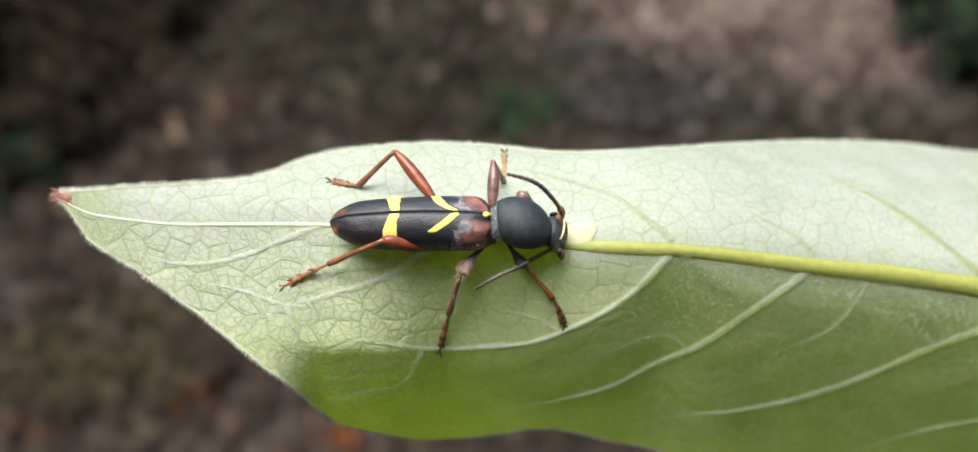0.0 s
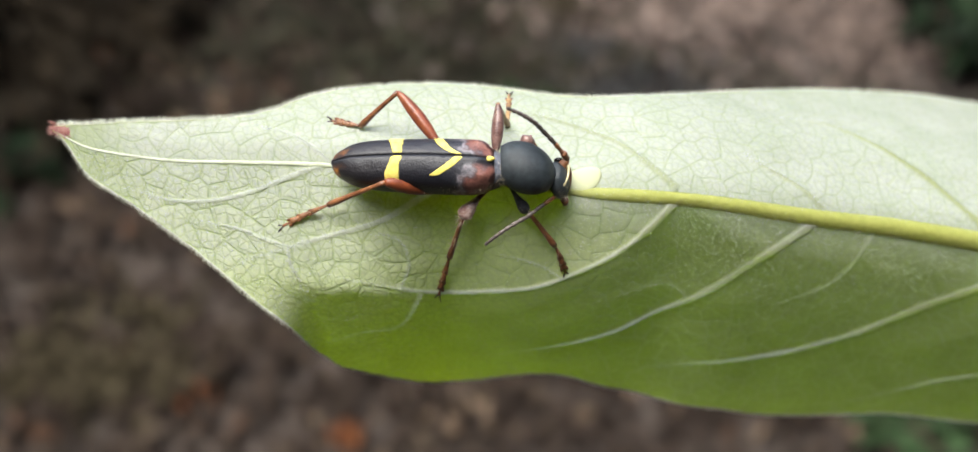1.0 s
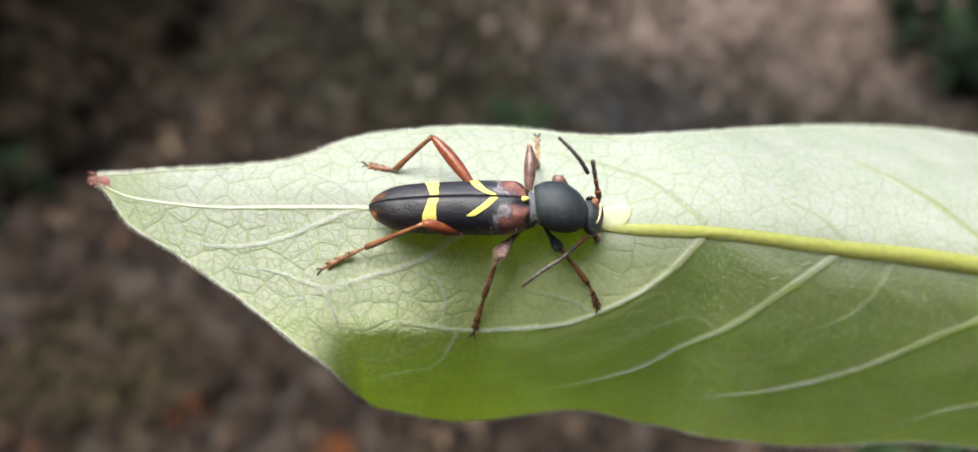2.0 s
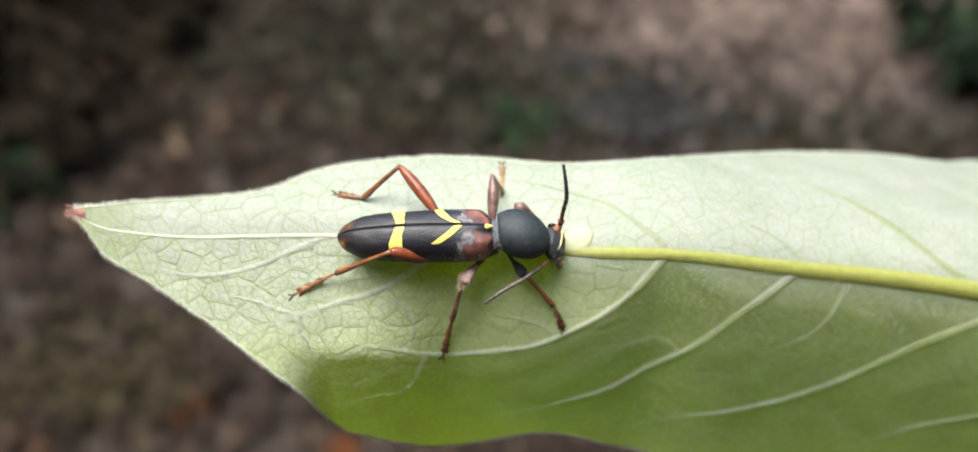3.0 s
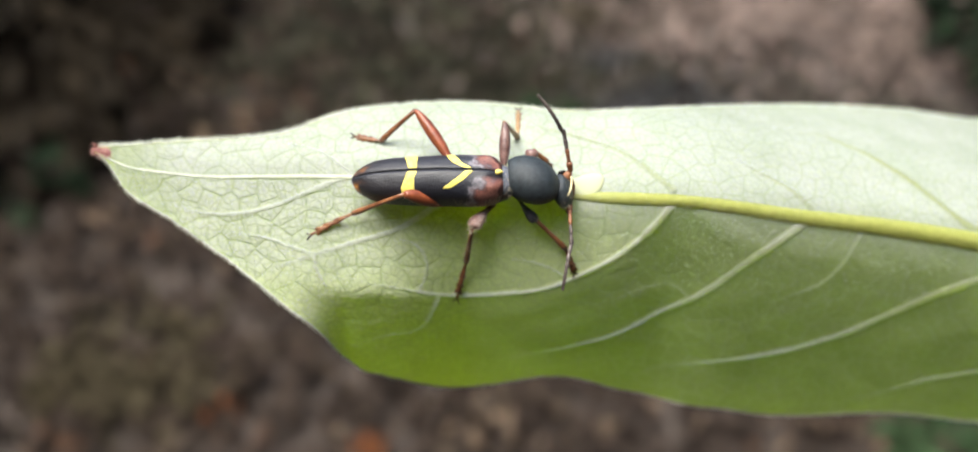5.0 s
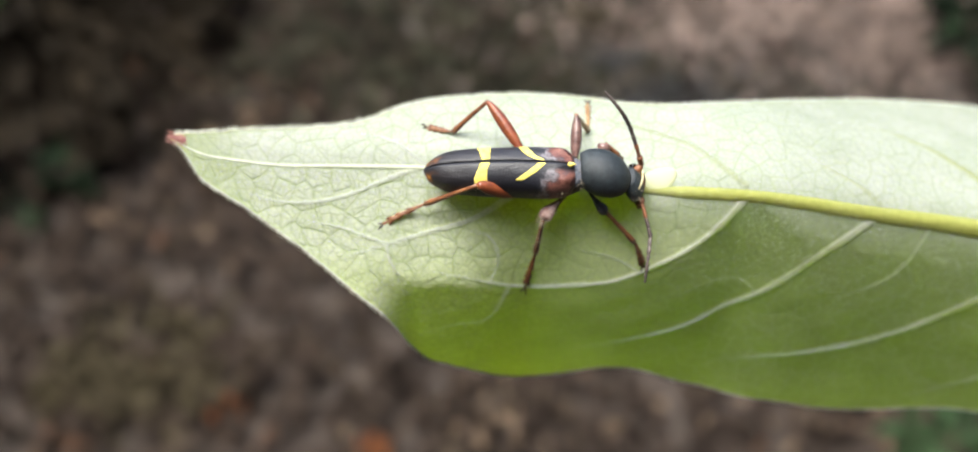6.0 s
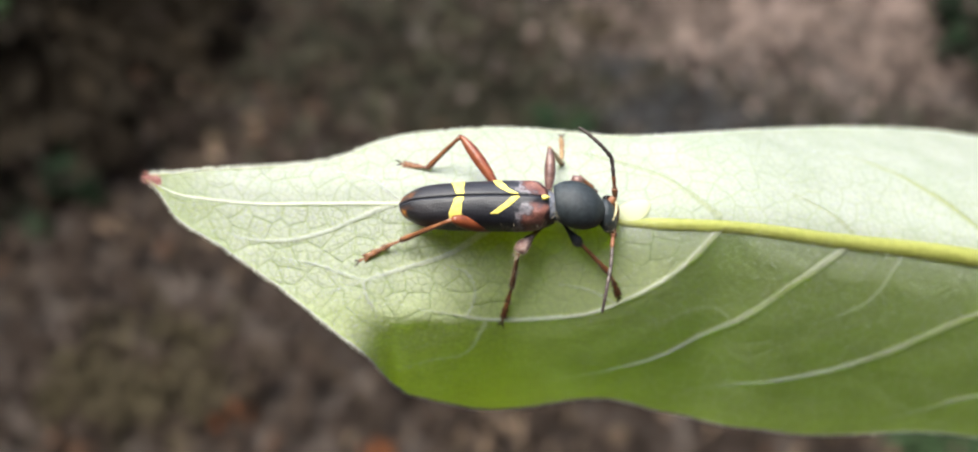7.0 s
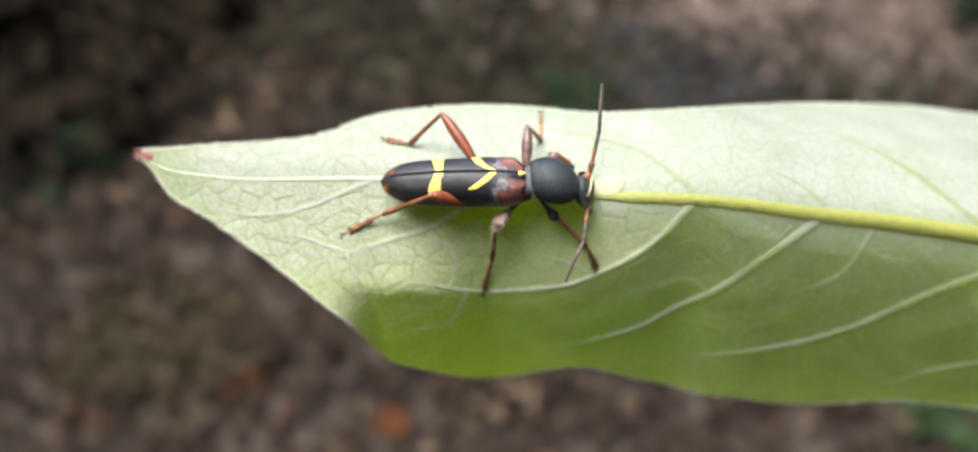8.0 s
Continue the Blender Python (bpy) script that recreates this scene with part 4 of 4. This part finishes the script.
leaf = make_leaf()


def make_twig():
    """The shoot that carries the leaf, rising from the ground beside the view."""
    end = LEAF_ROWS[0][1] @ ((section(62, 0) + Vector((14, -3.5, -4.9))) * MM)
    path = bent([(end.x + 0.10, end.y + 0.06, -0.02), (end.x + 0.05, end.y + 0.02, 0.4), (end.x + 0.012, end.y, 0.8), end, (end.x - 0.004, end.y + 0.01, end.z + 0.05)], 30)
    twig = part("twig", tube(path, [0.0045 - 0.0035 * i / 29 for i in range(30)], 10), BARK, None, "thin brown woody shoot carrying the leaf", 1.0)
    tagged(twig, category="twig")


make_twig()

# ---- the beetle: x ahead, y to its left, z up, in mm ----
SEAT = pose(0.0006, -0.0001, 0.0077, -21, 0, 0) @ pose(0, 0, 0, 0, -5, 0)
WIDE = spline([0, 0.03, 0.08, 0.16, 0.5, 0.75, 0.88, 0.95, 0.985, 1], [0.75, 1.02, 1.20, 1.26, 1.20, 1.12, 0.90, 0.62, 0.36, 0.1])
HIGH = spline([0, 0.05, 0.15, 0.35, 0.6, 0.8, 0.93, 1], [0.55, 0.86, 1.02, 1.08, 1.02, 0.82, 0.5, 0.12])


def case_at(u, v, side, lift=0.0):
    """A point of a wing case: u from shoulder to apex, v from the seam to its outer edge."""
    x, a = 0.25 - 7.65 * u, radians(112 * v)
    w, h = WIDE(u) + lift, HIGH(u) + 0.15 + lift
    y = w * math.copysign(abs(math.sin(a)) ** 0.9, math.sin(a))
    z = -0.15 + h * math.copysign(abs(math.cos(a)) ** 0.8, math.cos(a)) + 0.07 * math.exp(-v / 0.22) - 0.035 * math.exp(-(v / 0.018) ** 2)
    z += (0.13 * math.exp(-((v - 0.42) / 0.14) ** 2) - 0.10 * math.exp(-((v - 0.12) / 0.1) ** 2)) * math.exp(-((u - 0.06) / 0.06) ** 2)
    z -= 0.06 * math.exp(-((v - 0.38) / 0.12) ** 2) * math.exp(-((u - 0.17) / 0.05) ** 2)
    z += 0.02 * noise.noise(Vector((x * 2.2, v * 6, side * 3)))
    roll, y, z = radians(8), side * (y + 0.012), z + 0.15
    return Vector((x, y * math.cos(roll) + z * math.sin(roll) - 0.065 * x, -0.15 + z * math.cos(roll) - y * math.sin(roll)))


def shell(top, under):
    """A closed plate between two grids of points."""
    bm = bmesh.new()
    a, b = ([[bm.verts.new(p) for p in row] for row in grid] for grid in (top, under))
    n, m = len(a) - 1, len(a[0]) - 1
    for i in range(n):
        for j in range(m):
            bm.faces.new((a[i][j], a[i][j + 1], a[i + 1][j + 1], a[i + 1][j]))
            bm.faces.new((b[i][j], b[i + 1][j], b[i + 1][j + 1], b[i][j + 1]))
    for i in range(n):
        for j in (0, m):
            bm.faces.new((a[i][j], a[i + 1][j], b[i + 1][j], b[i][j]))
    for j in range(m):
        for i in (0, n):
            bm.faces.new((a[i][j], a[i][j + 1], b[i][j + 1], b[i][j]))
    bmesh.ops.recalc_face_normals(bm, faces=bm.faces)
    return bm


SPINDLE, CLUB = (0.45, 0.62, 0.88, 1.0, 0.92, 0.72, 0.5, 0.36), (0.34, 0.34, 0.40, 0.66, 1.0, 1.06, 0.84, 0.42)


def make_leg(beetle, joints, girth, profile, femur, tibia, tarsus, hair=0):
    hip, knee, ankle, sole, claw = (Vector(p) for p in joints)
    long = [hip.lerp(knee, k) for k in (0, 0.12, 0.3, 0.5, 0.7, 0.85, 0.95, 1.0)]
    bow = (knee - hip).cross(Vector((0, 0, 1))).normalized() * 0.06
    long = [p + bow * math.sin(math.pi * i / 7) for i, p in enumerate(long)]
    f = part("femur", tube(long, [girth * k for k in profile], 12), femur, beetle)
    shin = bent([knee, knee.lerp(ankle, 0.5) + Vector((0, 0, 0.05)), ankle], 9)
    t = part("tibia", tube(shin, [(0.125, 0.105, 0.11, 0.115, 0.125, 0.13, 0.14, 0.165, 0.15)[i] for i in range(9)], 10), tibia, beetle)
    line = bent([ankle, sole, claw], 17)
    foot = new("tarsus")
    foot.parent = beetle
    for a, b, r in ((0, 6, 0.15), (5, 10, 0.175), (9, 13, 0.19), (12, 16, 0.085)):
        part("tarsal_joint", tube(line[a:b + 1], [r * (0.42 + 0.58 * (i / (b - a)) ** 1.4) for i in range(b - a + 1)], 8, squash=0.75), tarsus, foot)
        if b < 16:
            way = (line[b] - line[b - 1]).normalized()
            apart = way.cross(Vector((0, 0, 1))).normalized()
            for k in (-1, 1):
                lobe = [line[b] + way * d + apart * k * c * r for d, c in ((-0.10, 0.35), (0.02, 0.62), (0.13, 0.78), (0.20, 0.80))]
                part("lobe", tube(lobe, [r * 0.42, r * 0.47, r * 0.4, r * 0.12], 7, squash=0.8), BROWN, foot)
    away = (line[-1] - line[-4]).normalized()
    across = away.cross(Vector((0, 0, 1))).normalized()
    for k in (-1, 1):
        hook = [line[-1] + away * d + across * k * c + Vector((0, 0, h)) for d, c, h in ((-0.02, 0.02, 0), (0.16, 0.10, 0.07), (0.30, 0.16, 0.04), (0.36, 0.19, -0.10))]
        part("claw", tube(hook, [0.045, 0.042, 0.030, 0.010], 6), DARK, foot)
    spur = [ankle, ankle + Vector((-0.05, 0, -0.12)) + (sole - ankle).normalized() * 0.12]
    part("spur", tube(spur, [0.035, 0.008], 6), DARK, t)
    roots = []
    for _ in range(34):
        k = random.uniform(0.15, 1.0)
        p = knee.lerp(ankle, k) if random.random() < 0.6 else ankle.lerp(sole, k)
        way = Vector((random.gauss(0, 1), random.gauss(0, 1), random.gauss(0.2, 1))).normalized()
        roots.append((p + way * 0.1, way + (ankle - knee).normalized() * 0.9, random.uniform(0.10, 0.2)))
    tagged(part("bristles", bristles(roots, 0.009), SETA, t), kind="stuff")
    if hair:
        for bone, a, b, share, width in ((f, hip.lerp(knee, 0.5), knee, 0.7, girth * 0.5), (t, knee, knee.lerp(ankle, 0.7), 0.3, 0.1)):
            roots = []
            for _ in range(int(hair * share)):
                way = Vector((random.gauss(0, 1), random.gauss(0, 1), random.gauss(0, 1))).normalized()
                roots.append((a.lerp(b, random.random()) + way * width, way + (b - a).normalized() * 0.7, random.uniform(0.2, 0.45)))
            tagged(part("bristles", bristles(roots, 0.011, 0.35), SETA, bone), kind="stuff")
    return f, t, foot, hip, knee, ankle


def antenna_piece(beetle, root, length, name, first):
    """One half of an antenna along +x: the scape and first joints, or the tapering end."""
    bm = bmesh.new()
    if first:
        joints = [(0.0, 0.55, 0.17, 1), (0.53, 0.72, 0.11, 1), (0.70, 1.30, 0.115, 1), (1.27, 1.80, 0.115, 0), (1.77, 2.32, 0.115, 0)]
    else:
        joints = [(0.0, 0.46, 0.115, 0), (0.44, 0.86, 0.112, 0), (0.84, 1.22, 0.108, 0), (1.20, 1.55, 0.104, 0), (1.53, 1.86, 0.098, 0), (1.84, 2.14, 0.09, 0), (2.12, 2.42, 0.08, 0)]
    if not first:
        path = [(0.025 * i, 0, 0.28 * math.sin(math.pi * 0.025 * i / length)) for i in range(97)]
        girth = []
        for x, *_ in path:
            a, b, r = [(a, b, r) for a, b, r, _ in joints if a <= x + 1e-6][-1]
            girth.append(r * (0.76 + 0.26 * math.sin(math.pi * min((x - a) / (b - a), 1) ** 1.6)))
        girth[-1] *= 0.5
        tube(path, girth, 9, bm)
    for a, b, r, tone in joints if first else ():
        path = [(a + (b - a) * k / 6, 0, (0.10 if first else 0.28) * math.sin(math.pi * (a + (b - a) * k / 6) / length)) for k in range(7)]
        tube(path, [r * q for q in (0.72, 0.84, 0.88, 0.93, 1.0, 1.02, 0.78)], 9, bm, tone)
    ob = part(name, bm, [HORN, ORANGE], beetle, "jointed antenna with a rusty base" if first else "")
    ob.location = root * MM
    return ob


def make_beetle():
    b = new("beetle")
    # abdomen and breast under the wing cases
    rings = []
    for i in range(15):
        u = i / 14
        x = 0.45 - 7.5 * u
        w, h = 0.93 * WIDE(min(max(u, 0.02), 0.97)), 0.75 * (1 - 0.5 * u**3)
        rings.append([(x, w * math.cos(a) - 0.065 * x, -0.35 + h * math.sin(a)) for a in (2 * math.pi * k / 18 for k in range(18))])
    part("abdomen", loft(rings), DARK, b)
    for side in (1, -1):
        grids = [[[case_at(i / 60, j / 22, side, lift) for j in range(23)] for i in range(61)] for lift in (0.0, -0.05)]
        case = part("wing_case", shell(*grids), WING, b, "black wing case with rust-red shoulder and brown apex")
        def band_at(k, q, lift):
            v = 0.022 + 0.64 * q
            half = (0.031 + 0.013 * smooth(0.08, 0.45, v)) * (0.82 if q in (0, 1) else 1) + 0.007 * noise.noise(Vector((v * 9, k, side)))
            back = 0.012 * math.sin(3.2 * v) if side > 0 else 0.055 * v + 0.020 * math.sin(5 * v)
            return case_at(0.578 + back + k * half, v, side, lift)

        def bow_at(k, q, lift):
            v = 0.012 + (0.47 if side > 0 else 0.40) * q**1.25
            half = (0.023 + 0.007 * math.sin(2.6 * q)) * (0.45 if q in (0, 1) else 1) + 0.007 * noise.noise(Vector((v * 11, k, side + 4)))
            return case_at(0.205 + 0.150 * q**0.85 + 0.018 * math.sin(4.2 * q) * side + k * half, v, side, lift)

        for name, at, label in (("yellow_band", band_at, "yellow cross band"), ("yellow_chevron", bow_at, "yellow oblique stripe")):
            part(name, shell(*[[[at(i / 4 - 1, j / 16, lift) for j in range(17)] for i in range(9)] for lift in (0.018, -0.02)]), YELLOW, case, label)
    bm = bmesh.new()
    bmesh.ops.create_icosphere(bm, subdivisions=2, radius=1)
    for v in bm.verts:
        v.co = Vector((0.10 + 0.22 * v.co.x, 0.11 + 0.13 * v.co.y * (1 - 0.55 * v.co.x), 0.80 + 0.12 * v.co.z))
    part("scutellum", bm, YELLOW, b, "small yellow scutellum")
    # waist and breast
    ring = lambda x, y, z, w, h: [(x, y + w * math.cos(a), z + h * math.sin(a)) for a in (2 * math.pi * k / 20 for k in range(20))]
    part("waist", loft([ring(x, -0.05, z, w, h) for x, z, w, h in ((0.0, -0.12, 0.85, 0.75), (0.3, -0.12, 0.80, 0.66), (0.5, -0.12, 0.72, 0.60), (0.9, -0.15, 0.8, 0.66))]), GREY, b, "grey downy waist")
    part("breast", loft([ring(x, y, z, w, h) for x, y, z, w, h in ((-2.6, 0.1, -0.75, 0.5, 0.3), (-1.6, 0.05, -0.8, 0.95, 0.55), (-0.5, 0, -0.8, 1.0, 0.6), (0.3, 0, -0.75, 0.8, 0.5), (0.8, -0.1, -0.6, 0.5, 0.35))]), DARK, b)
    # pronotum: a near-globe, widest before its middle
    rings = []
    for i in range(21):
        u = i / 20
        r = 1.19 * (1 - 0.40 * abs((u - 0.44) / 0.5) ** 2.1) * (1 - smooth(0.4, 1.0, u) + smooth(0.4, 1.0, u) * math.sqrt(max(0.05, 1 - ((u - 0.5) / 0.515) ** 6)))
        rings.append(ring(0.55 + 2.52 * u, 0.06 - 0.42 * u, 0.02 - 0.42 * u * u, r * (1.07 - 0.05 * u), r * 0.96))
    part("pronotum", loft(rings), BLACK, b, "matt black globular pronotum")
    # head, bent down
    rings = []
    for i in range(15):
        u = i / 14
        r = math.sin(math.pi * (0.12 + 0.80 * u)) ** 0.6
        c = Vector((3.0 + 0.42 * u, -0.20 - 0.62 * u, -0.35 - 1.35 * u))
        ax, ay = Vector((0.8, -0.1, 0.3)).normalized(), Vector((0.1, 0.95, -0.2)).normalized()
        rings.append([c + ax * 0.52 * r * math.cos(a) + ay * 0.80 * r * math.sin(a) for a in (2 * math.pi * k / 18 for k in range(18))])
    head = part("head", loft(rings), BLACK, b)
    for y, z in ((0.42, -0.85), (-1.20, -1.30)):
        bm = bmesh.new()
        bmesh.ops.create_icosphere(bm, subdivisions=2, radius=1)
        for v in bm.verts:
            v.co = Vector((3.25 + 0.24 * v.co.x, y + 0.14 * v.co.y, z + 0.30 * v.co.z))
        part("eye", bm, EYE, head)
    for root, foot in ((FAR_ROOT, (3.30, 0.05, -0.85)), (NEAR_ROOT, (3.25, -0.75, -1.35))):
        part("antenna_socket", tube(bent([foot, Vector(foot).lerp(root, 0.6), root], 6), [0.26, 0.25, 0.23, 0.21, 0.19, 0.12], 10), ORANGE, head, "rusty antenna socket")
    part("face", tube(bent([(3.52, 0.30, -0.78), (3.66, -0.05, -1.0), (3.66, -0.5, -1.3), (3.58, -0.9, -1.6)], 8), [0.10, 0.15, 0.18, 0.19, 0.18, 0.17, 0.14, 0.08], 10), BROWN, head, "brown front of the head")
    part("yellow_stripe", tube(bent([(3.70, 0.10, -0.62), (3.68, -0.28, -0.62), (3.58, -0.62, -0.60), (3.40, -0.92, -0.56)], 12), [0.055] * 12, 8), CREAM, head, "pale yellow face stripe")
    for y in (-0.85, -1.3):
        part("mandible", tube(bent([(3.45, y, -1.6), (3.5, y - 0.08, -1.95), (3.42, y - 0.1, -2.2)], 6), [0.2, 0.19, 0.16, 0.13, 0.09, 0.04], 8), BROWN, head)
    # legs
    legs = [
        make_leg(b, [(-2.75, -0.86, -0.62), (-4.82, -0.8, 0.74), (-7.86, -0.97, -1.32), (-8.92, -1.22, -1.75), (-10.22, -1.69, -2.13)], 0.42, SPINDLE, RED, ORANGE, TARSUS),
        make_leg(b, [(-2.3, 1.15, -0.2), (-4.23, 3.91, 0.05), (-6.35, 3.02, -1.52), (-7.40, 3.34, -1.68), (-7.77, 3.45, -1.74)], 0.32, SPINDLE, RED, ORANGE, TARSUS),
        make_leg(b, [(-0.3, -0.85, -1.2), (-1.46, -2.02, -1.51), (-2.34, -3.18, -3.9), (-2.74, -3.93, -5.03), (-3.06, -4.58, -5.94)], 0.36, CLUB, FEMUR, ORANGE, BROWN, 260),
        make_leg(b, [(0.25, 0.8, -0.6), (0.48, 3.16, -0.19), (0.80, 3.10, -2.55), (0.86, 4.2, -3.1), (0.92, 5.15, -3.72)], 0.30, SPINDLE, MAUVE, GOLD, GOLD, 40),
        make_leg(b, [(0.95, -0.75, -1), (1.66, -1.85, -1.8), (2.9, -2.99, -3.48), (3.19, -3.6, -4.26), (3.33, -3.95, -4.8)], 0.27, CLUB, SLATE, ORANGE, BROWN, 40),
        make_leg(b, [(1.20, 0.85, -0.60), (1.84, 1.64, -0.40), (2.22, 1.05, -1.15), (2.32, 1.1, -1.7), (2.42, 1.15, -2.0)], 0.34, CLUB, MAUVE, ORANGE, BROWN),
    ]
    # pale bristles along the flank and behind the neck
    roots = []
    for _ in range(80):
        side = random.choice((1, -1))
        u = abs(random.gauss(0, 0.22)) if random.random() < 0.8 else random.uniform(0.2, 0.97)
        v = random.uniform(0.62, 1.0)
        p = case_at(min(u, 0.97), v, side)
        out = Vector((random.gauss(-0.7, 0.8), side * (0.3 + random.random()), random.gauss(0.1, 0.7)))
        roots.append((p, out, random.uniform(0.2, 0.45)))
    for _ in range(160):
        a = random.uniform(0, 6.28)
        roots.append((Vector((random.uniform(0.35, 0.8), -0.1 + 0.75 * math.cos(a), -0.05 + 0.68 * math.sin(a))), Vector((random.gauss(0, 0.5), math.cos(a), math.sin(a))), random.uniform(0.12, 0.3)))
    for _ in range(120):
        a, x = random.uniform(0, 6.28), random.uniform(3.0, 3.6)
        roots.append((Vector((x, -0.6 + 0.7 * math.cos(a), -1.0 + 0.5 * math.sin(a))), Vector((random.gauss(0.3, 0.5), math.cos(a), math.sin(a))), random.uniform(0.15, 0.35)))
    tagged(part("bristles", bristles(roots, 0.0055, 0.4), SETA, b), kind="stuff")
    far = antenna_piece(b, FAR_ROOT, 2.3, "antenna", True)
    far_end = antenna_piece(b, FAR_ROOT, 2.4, "antenna_end", False)
    near = antenna_piece(b, NEAR_ROOT, 2.3, "antenna", True)
    near_end = antenna_piece(b, NEAR_ROOT, 2.4, "antenna_end", False)
    tagged(b, "black longhorn beetle with yellow bands and rusty legs", "beetle")
    return b, far, far_end, near, near_end, legs


beetle, far, far_end, near, near_end, legs = make_beetle()


# ---- what moves ----
def aim(a, b):
    """A pose at a, in mm, whose x axis runs towards b."""
    x = (b - a).normalized()
    y = Vector((0, 0, 1)).cross(x).normalized()
    m = Matrix((x, y, x.cross(y))).transposed().to_4x4()
    m.translation = a * MM
    return m


def lean_at(t):
    """The body's shift on the leaf, in metres of the leaf's space."""
    times = [row[0] for row in LEAN]
    return Vector((*(float(np.interp(t, times, [row[k] for row in LEAN])) for k in (1, 2)), 0)) * MM


def swing(a, b, c, d):
    """The rigid move that carries the bar from a to b onto the line from c towards d, in mm."""
    turn = (b - a).rotation_difference(d - c).to_matrix().to_4x4()
    return Matrix.Translation(c * MM) @ turn @ Matrix.Translation(-a * MM)


def knee_for(hip, ankle, knee, foot):
    """The knee that keeps thigh and shin as long as they are when the ankle moves to foot."""
    thigh, shin, reach = (knee - hip).length, (ankle - knee).length, foot - hip
    d = min(reach.length, 0.999 * (thigh + shin))
    way = reach.normalized()
    along = (thigh**2 - shin**2 + d**2) / (2 * d)
    bulge = (knee - hip) - way * (knee - hip).dot(way)
    return hip + way * along + bulge.normalized() * math.sqrt(max(thigh**2 - along**2, 0))


def motions():
    walk(leaf, LEAF_ROWS)
    walk(beetle, [(t, m @ Matrix.Translation(lean_at(t)) @ SEAT) for t, m in LEAF_ROWS])
    back_turn = SEAT.to_3x3().inverted()
    for femur, tibia, tarsus, hip, knee, ankle in legs:
        rows = []
        for t, *_ in LEAN:
            shift = back_turn @ lean_at(t) / MM
            foot = ankle - shift
            bend = knee_for(hip, ankle, knee, foot)
            rows.append((t, bend, foot))
        walk(femur, [(t, swing(hip, knee, hip, bend)) for t, bend, foot in rows])
        walk(tibia, [(t, swing(knee, ankle, bend, foot)) for t, bend, foot in rows])
        walk(tarsus, [(t, Matrix.Translation((foot - ankle) * MM)) for t, bend, foot in rows])
    for rows, root, base, end in ((FAR_ANTENNA, FAR_ROOT, far, far_end), (NEAR_ANTENNA, NEAR_ROOT, near, near_end)):
        walk(base, [(t, aim(root, Vector(p[:3]))) for t, *p in rows])
        walk(end, [(t, aim(root + (Vector(p[:3]) - root).normalized() * 2.3, Vector(p[3:]))) for t, *p in rows])


motions()
